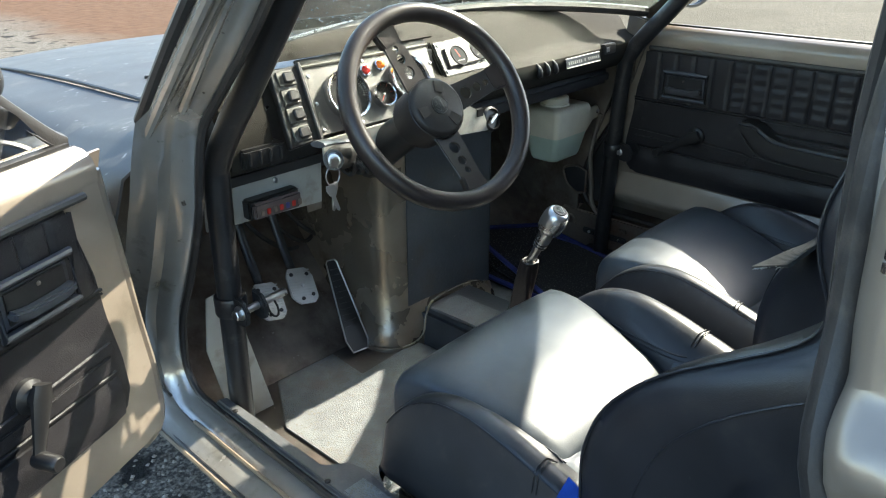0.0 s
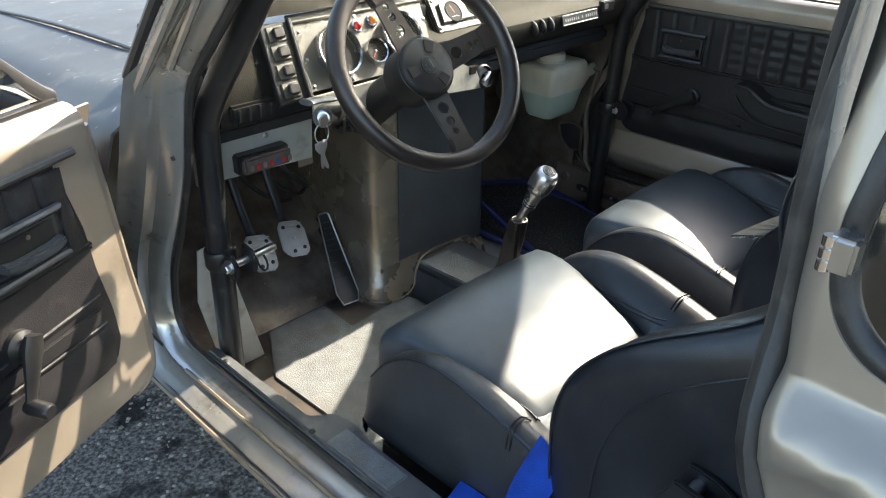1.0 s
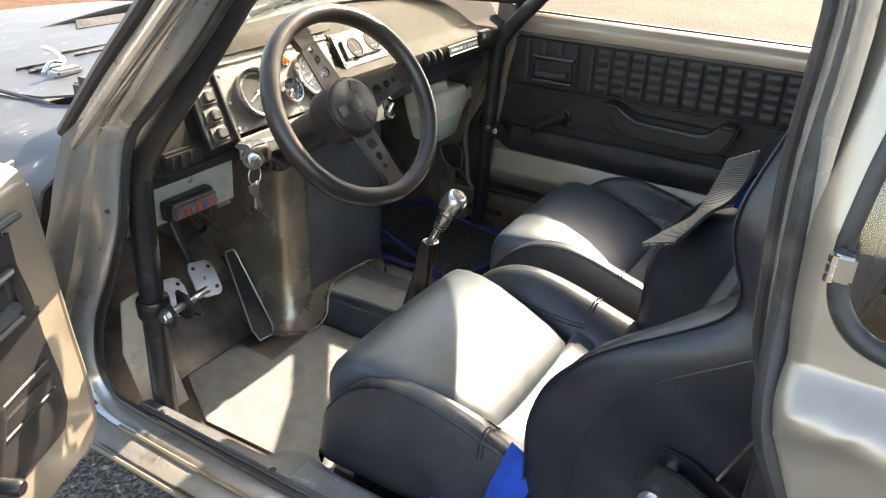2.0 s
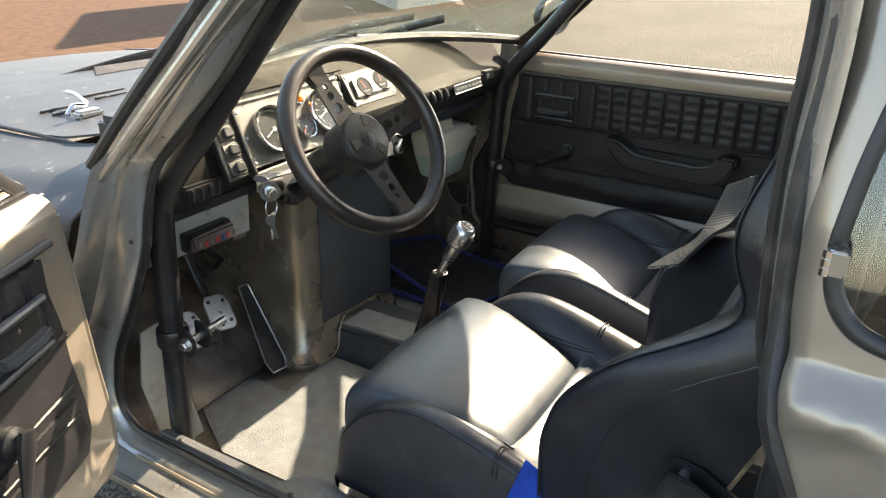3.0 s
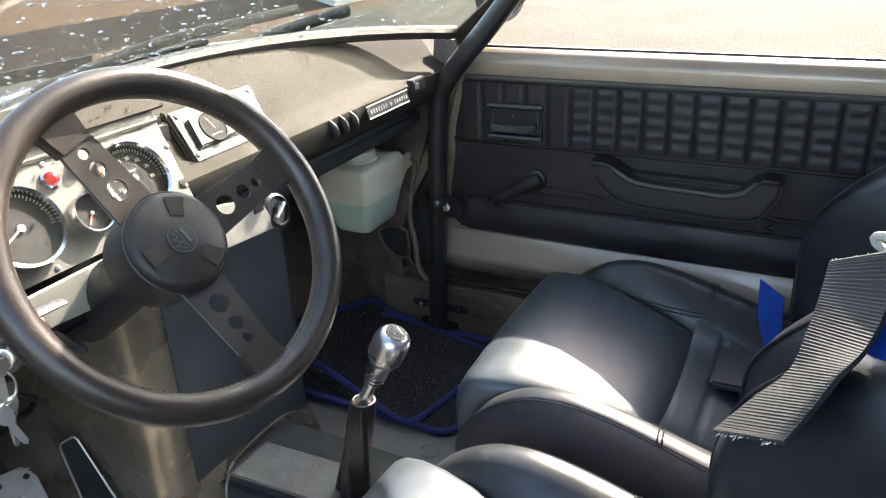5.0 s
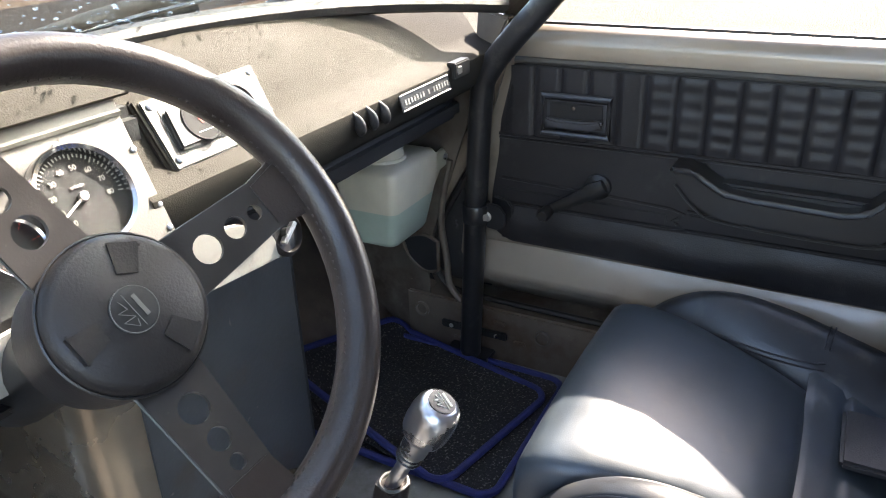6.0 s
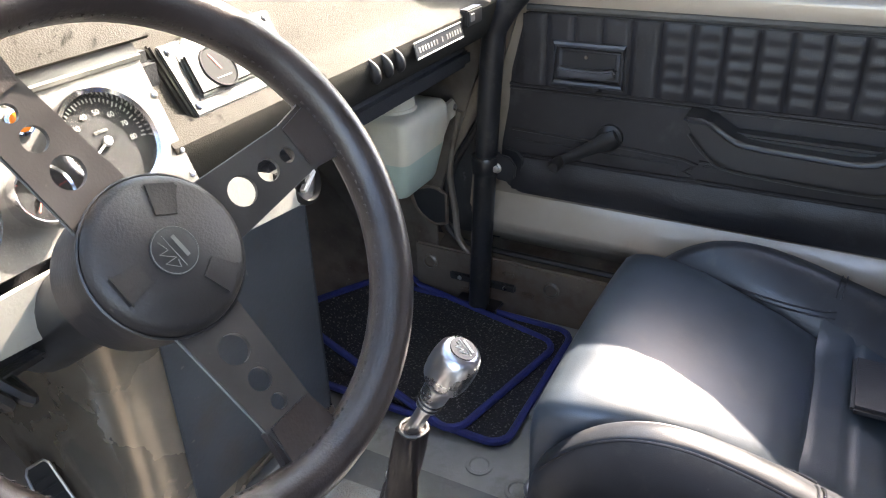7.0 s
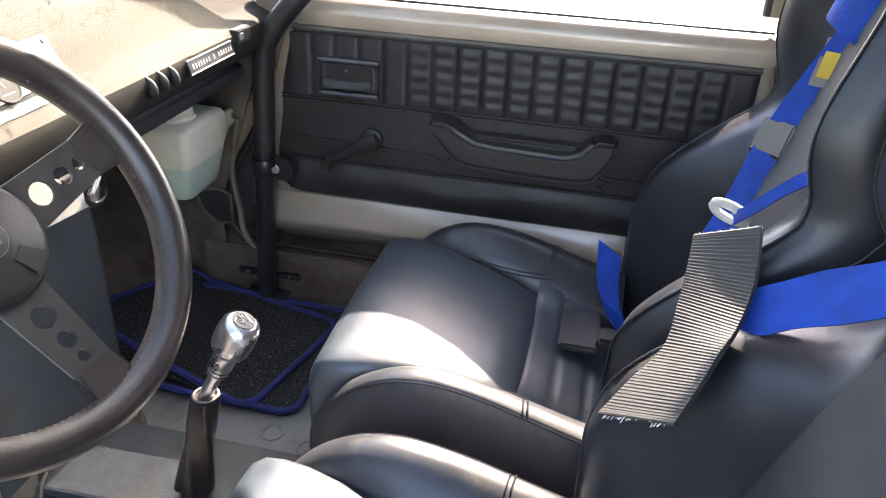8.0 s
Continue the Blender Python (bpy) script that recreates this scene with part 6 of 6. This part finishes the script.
kg = Vector((-0.0028, -0.1375, 0.4985))
kd = (kt - kg).normalized()
kb_ = kt - kd * 0.161
part("shaft", tube([(0.001, -0.1, 0.40), kb_, kb_ + kd * 0.09], 0.0085, sides=14), ALUKNOB, lever, "", go)
neck = part("collar", lathe([(0.0088, 0.066), (0.0128, 0.067), (0.0132, 0.083)], go @ aim(kb_, kd), None, 24), ALUKNOB, lever, "aluminium collar with two rubber rings")
for h in (0.0715, 0.078):
    part("rubber_ring", lathe([(0.0128, h - 0.0018), (0.0146, h), (0.0128, h + 0.0018)], go @ aim(kb_, kd), None, 24), BLACKPLASTIC, neck)
knob = part("knob", lathe([(0.0132, 0.082), (0.0148, 0.084), (0.0152, 0.1065), (0.0156, 0.1085), (0.019, 0.1092), (0.0222, 0.1115), (0.0245, 0.118), (0.0253, 0.128), (0.025, 0.142), (0.0232, 0.1525), (0.0195, 0.1582), (0.0155, 0.1605), (0.0, 0.1615)], go @ aim(kb_, kd), None, 40), ALUKNOB, lever, "polished aluminium knob")
part("knob_emblem", lathe([(0.0142, 0.1604), (0.0142, 0.1622), (0, 0.1628)], go @ aim(kb_, kd), None, 28), BLACKPLASTIC, knob, "round black emblem")
ke = go @ aim(kb_, kd) @ Matrix.Translation((0, 0, 0.163)) @ Matrix.Rotation(radians(60), 4, "Z")
part("emblem_bar", box(-0.0085, 0.0085, -0.0075, -0.0045, -0.0001, 0.0002, 0.0001), WHITEMARK, knob, "", ke)
mk = bmesh.new()
for a, b in (((-0.011, -0.0015), (0.011, -0.0015)), ((-0.008, 0.001), (-0.002, 0.008)), ((-0.002, 0.008), (-0.002, 0.002)), ((-0.002, 0.002), (0.004, 0.008)), ((0.004, 0.008), (0.003, 0.002)), ((0.003, 0.002), (0.009, 0.003))):
    tube([Vector((*a, 0)), Vector((*b, 0))], 0.0005, mk, 5)
part("emblem_lines", mk, WHITEMARK, knob, "", ke)
gr = []
for i in range(15):
    t = i / 14
    c = Vector((-0.004, -0.1, 0.325)).lerp(kg - kd * 0.002, t)
    r0 = 0.024 * (1 - t) + 0.0165 * t
    gr.append([c + Vector((r0 * (1 + 0.16 * math.sin(a * 4 + 6 * t) + 0.06 * math.sin(9 * a + 14 * t)) * math.cos(a), r0 * (1 + 0.16 * math.sin(a * 4 + 6 * t)) * math.sin(a), 0)) for a in [k * 2 * math.pi / 32 for k in range(32)]])
part("gaiter", loft(gr), LEATHER, lever, "creased black leather gaiter", go)
part("gaiter_lip", tube([(kg.x + 0.0155 * math.cos(a), kg.y + 0.0155 * math.sin(a), kg.z) for a in [k * 2 * math.pi / 20 for k in range(20)]], 0.0018, sides=6, loop=True), EMBLEMGREY, lever, "frayed pale lip", go)

slide = thing("seat_slide_lever", "black-handled steel seat slide lever over the floor", "lever", (0.088, -0.19, 0.3))
part("rod", tube([(0.001, 0.0, 0.0), (0.003, -0.06, -0.002), (0.01, -0.12, -0.006)], 0.0045, sides=8), STEEL, slide)
part("grip", tube([(0.0, 0.05, 0.0), (-0.001, 0.045, 0.0), (0.0, 0.02, 0.0), (0.001, -0.004, 0.0)], [0.006, 0.0085, 0.009, 0.007], sides=12), BLACKPLASTIC, slide, "worn black grip")

# ---- reservoir ----
res = thing("washer_reservoir", "milky plastic washer reservoir half full, hung under the dash", "reservoir", (0.46, 0.13, 0.60))
def res_ring(z, g):
    x0, x1, y0, y1 = 0.385 + g, 0.535 - g, 0.085 + g, 0.2 - g
    r = 0.015
    out = []
    for cx, cy, a0 in ((x1 - r, y1 - r, 0), (x0 + r, y1 - r, 90), (x0 + r, y0 + r, 180), (x1 - r, y0 + r, 270)):
        for k in range(6):
            a = radians(a0 + 90 * k / 5)
            out.append(Vector((cx + r * math.cos(a), cy + r * math.sin(a), z)))
    return out
ro = Matrix.Translation((-0.46, -0.13, -0.60))
part("tank", loft([res_ring(0.612, 0.006), res_ring(0.62, 0.005), res_ring(0.655, 0.0), res_ring(0.675, 0.001), res_ring(0.682, 0.005), res_ring(0.686, 0.016)]), RES, res, "", ro)
part("fluid_level", loft([res_ring(0.545, 0.03), res_ring(0.549, 0.021), res_ring(0.557, 0.017), res_ring(0.612, 0.006)]), FLUID, res, "pale green fluid showing through", ro)
part("cap", lathe([(0.038, 0.684), (0.036, 0.69), (0.034, 0.691), (0.034, 0.705), (0.03, 0.709), (0, 0.71)], ro @ Matrix.Translation((0.445, 0.14, 0)), None, 28), RES, res, "round screw cap")
part("ear", prism([(0.54, 0.66), (0.585, 0.665), (0.6, 0.65), (0.6, 0.632), (0.57, 0.628), (0.54, 0.6)], "y", 0.105, 0.111, 0.002), RES, res, "", ro)
part("ear_bolt", screw((0.588, 0.105, 0.648), (0, -1, 0), 0.006), STEEL, res, "", ro)

# ---- carpets and mats ----
def flat_piece(name, poly, z, th, material, label, edge=None):
    t = thing(name, label, "floor mat")
    part("sheet", prism(poly, "z", z, z + th, 0.002), material, t)
    if edge:
        part("binding", tube([(x, y, z + th * 0.7) for x, y in poly], 0.006, sides=8, loop=True), edge, t, "blue sewn binding")
    return t


flat_piece("floor_carpet", [(-0.478, 0.055), (-0.40, 0.193), (-0.256, 0.193), (-0.262, 0.088), (-0.096, 0.097), (-0.092, -0.62), (-0.466, -0.62), (-0.474, -0.1)], 0.256, 0.004, CARPET, "grey worn carpet cut round the pedals")


def mat_shape(cx, cy, w, h, turn, z0, name, label):
    def corner(x, y):
        c, s = math.cos(radians(turn)), math.sin(radians(turn))
        return cx + x * c - y * s, cy + x * s + y * c
    r = 0.03
    pts = []
    for sx, sy, a0 in ((1, 1, 0), (-1, 1, 90), (-1, -1, 180), (1, -1, 270)):
        for k in range(5):
            a = radians(a0 + 22.5 * k)
            pts.append(corner(sx * (w / 2 - r) + r * math.cos(a), sy * (h / 2 - r) + r * math.sin(a)))

    def lift(x, y):
        return z0 + max(0.0, y - 0.19) * 0.85
    t = thing(name, label, "floor mat", group="loose mats")

    def surf(u, v):
        x, y = (2 * u - 1) * w / 2, (2 * v - 1) * h / 2
        ex, ey = max(0, abs(x) - (w / 2 - r)), max(0, abs(y) - (h / 2 - r))
        if ex > 0 and ey > 0:
            d = math.hypot(ex, ey)
            m_ = max(ex, ey)
            x = math.copysign((w / 2 - r) + ex * m_ / d, x)
            y = math.copysign((h / 2 - r) + ey * m_ / d, y)
        px, py = corner(x, y)
        return (px, py, lift(px, py) + 0.0012 * noise.noise(Vector((px * 200, py * 200, 0))))
    part("carpet_top", sheet(surf, 60, 60, 0.006), MATBLACK, t, "black looped pile")
    part("binding", tube([(x, y, lift(x, y) - 0.001) for x, y in pts], 0.0065, sides=8, loop=True), BLUEEDGE, t, "blue sewn binding")
    return t


mat_shape(0.402, 0.045, 0.32, 0.37, 0, 0.262, "floor_mat", "black floor mat with blue binding on the bare floor")
mat_shape(0.408, 0.078, 0.285, 0.36, -13, 0.270, "floor_mat", "black floor mat with blue binding lying askew on another")

# ---- harness straps ----
def strap(name, label, category, pts, width, material, across=None, th=0.002):
    """A flat webbing band along pts; across: the width direction at each point, or one for all."""
    t = thing(name, label, category, pts[0])
    P = smooth_path(pts, 6)
    A = smooth_path(across, 6) if isinstance(across, list) else [Vector(across)] * len(P)
    rows = []
    for p_, a in zip(P, A):
        a = Vector(a).normalized() * width / 2
        rows.append([p_ - a, p_ - a * 0.5, p_, p_ + a * 0.5, p_ + a])
    bm = bmesh.new()
    vs = [[bm.verts.new(q) for q in r] for r in rows]
    for a, b in zip(vs, vs[1:]):
        for i in range(4):
            bm.faces.new((a[i], a[i + 1], b[i + 1], b[i]))
    bmesh.ops.recalc_face_normals(bm, faces=bm.faces)
    bmesh.ops.solidify(bm, geom=list(bm.faces), thickness=th)
    part("webbing", bm, material, t, "", Matrix.Translation(-Vector(pts[0])))
    return t, P, A


s1, P, A = strap("loose_strap", "frayed dark grey ribbed webbing strap draped over the seat wing", "strap",
                 [(0.02, -0.705, 0.806), (-0.014, -0.702, 0.777), (-0.047, -0.693, 0.753), (-0.085, -0.679, 0.736), (-0.117, -0.657, 0.717), (-0.146, -0.636, 0.698)], 0.078, GREYWEB,
                 [(-0.05, -0.053, 0.043), (-0.056, -0.054, 0.028), (-0.06, -0.045, 0.025), (-0.055, -0.034, 0.036), (-0.047, -0.048, 0.037), (-0.041, -0.06, 0.036)])
ribs = bmesh.new()
for i in range(0, len(P) - 1):
    for f in (0.0, 0.5):
        q = P[i].lerp(P[i + 1], f)
        a = Vector(A[i]).lerp(Vector(A[i + 1]), f).normalized() * 0.039
        tube([q - a, q + a], 0.0026, ribs, 8)
part("weave_rib", ribs, WEBRIB, s1, "", Matrix.Translation(-P[0]))["kind"] = "stuff"
fray = bmesh.new()
rnd = random.Random(8)
for k in range(70):
    end = 0 if k % 3 else -1
    a, q = Vector(A[end]).normalized(), P[end]
    out = (P[0] - P[2]).normalized() if end == 0 else (P[-1] - P[-3]).normalized()
    o_ = q + a * rnd.uniform(-0.039, 0.039)
    tube([o_ - out * rnd.uniform(0, 0.004), o_ + out * rnd.uniform(0.001, 0.004) + Vector((rnd.uniform(-1, 1), rnd.uniform(-1, 1), rnd.uniform(-1, 1))) * 0.002], 0.0005, fray, 4)
part("frayed_end", fray, WHITEMARK, s1, "pale frayed threads", Matrix.Translation(-P[0]))["kind"] = "stuff"
strap("shoulder_harness", "blue shoulder harness webbing over the driver's backrest", "harness", [(-0.045, -0.722, 0.755), (-0.055, -0.74, 0.771), (-0.062, -0.77, 0.792), (-0.085, -0.80, 0.818), (-0.11, -0.85, 0.86)], 0.055, BLUE, (0.5, -0.3, 0.85))
HT = Vector((0.285, -0.887, 1.05))
sh, _, _ = strap("shoulder_harness", "blue shoulder harness with steel adjuster on the passenger seat", "harness", [HT, (0.315, -0.862, 0.97), (0.33, -0.835, 0.90), (0.345, -0.8, 0.80), (0.31, -0.768, 0.715), (0.275, -0.738, 0.66)], 0.038, BLUE, (0.62, 0.72, 0.25))
FACE = Vector((-0.66, 0.66, 0.36)).normalized()


def on_strap(at, bm, material, name, label, off=0.003, spin=0.0):
    return part(name, bm, material, sh, label, Matrix.Translation(-HT) @ Matrix.Translation(Vector(at) + FACE * off) @ Matrix((Vector((0.62, 0.72, -0.18)).normalized(), FACE.cross(Vector((0.62, 0.72, -0.18)).normalized()), FACE)).transposed().to_4x4() @ pose(0, 0, 0, 0, 0, spin))


on_strap((0.345, -0.8, 0.80), box(-0.024, 0.024, -0.022, 0.022, -0.003, 0.004, 0.003), EMBLEMGREY, "adjuster", "steel strap adjuster", 0.004, -12)
on_strap((0.345, -0.8, 0.775), tube([(-0.026, 0, 0), (0.026, 0, 0)], 0.0045, sides=8), CHROME, "adjuster_bar", "bright adjuster bar", 0.006, -12)
on_strap((0.328, -0.837, 0.905), box(-0.015, 0.015, -0.03, 0.03, -0.0006, 0.001, 0), EMBLEMGREY, "harness_label", "white and yellow sewn label", 0.003, -8)
on_strap((0.328, -0.837, 0.908), box(-0.01, 0.009, -0.01, 0.022, -0.0004, 0.0008, 0), YELLOW, "label_print", "yellow print", 0.0045, -8)
part("strap_pad", tube([(0, 0.01, 0.0), (0.02, 0.03, -0.05), (0.035, 0.045, -0.105)], [0.03, 0.034, 0.03], sides=14, flat=(0.5, 1.2), up=(-0.66, 0.66, 0.36)), BLUE, sh, "padded blue sleeve")
strap("shoulder_harness", "blue harness end with white loop on the passenger seat", "harness", [(0.10, -0.83, 0.87), (0.155, -0.79, 0.812), (0.21, -0.768, 0.755), (0.255, -0.755, 0.715)], 0.016, BLUE, (0.6, 0.1, 0.7))
lp = thing("webbing_loop", "white looped webbing end on the passenger backrest", "strap", (0.255, -0.75, 0.725))
part("loop", tube([Vector((0.012 * math.cos(a), 0.02 * math.cos(a), 0.009 * math.sin(a) + 0.003 * math.cos(a))) for a in [k * 0.349 for k in range(18)]], 0.006, sides=8, loop=True), WHITEMARK, lp)
strap("lap_belt", "blue lap belt lying at the back of the passenger cushion", "harness", [(0.43, -0.62, 0.56), (0.42, -0.625, 0.5), (0.40, -0.64, 0.46), (0.35, -0.66, 0.45)], 0.045, BLUE, (0.3, 0.8, 0.4))
strap("lap_belt", "blue lap belt hanging between driver's seat and sill", "harness", [(-0.505, -0.60, 0.53), (-0.53, -0.585, 0.47), (-0.545, -0.575, 0.41), (-0.55, -0.56, 0.388)], 0.05, BLUE, (0.1, 0.95, 0.35))
strap("lap_belt", "blue lap belt end folded on the sill beside the driver's seat", "harness", [(-0.545, -0.47, 0.392), (-0.548, -0.51, 0.398), (-0.55, -0.55, 0.395), (-0.552, -0.57, 0.392)], 0.05, BLUE, (1, 0.1, 0.35))
bk = thing("belt_buckle", "black belt buckle with red release button on webbing", "buckle", (0.298, -0.645, 0.472))
part("buckle_body", box(-0.02, 0.02, -0.035, 0.03, -0.008, 0.012, 0.005), BLACKPLASTIC, bk)
part("release_button", box(-0.013, 0.013, -0.03, -0.012, 0.01, 0.016, 0.003), PINK, bk, "red release button")
part("crotch_pad", box(-0.028, 0.08, 0.025, 0.085, -0.012, 0.0, 0.004), DASHLOW, bk, "black webbing pad")
part("buckle_strap", tube([(-0.01, -0.01, -0.002), (-0.05, -0.03, -0.006), (-0.09, -0.03, -0.006)], 0.009, sides=8, flat=(0.3, 2.2)), GREYWEB, bk)
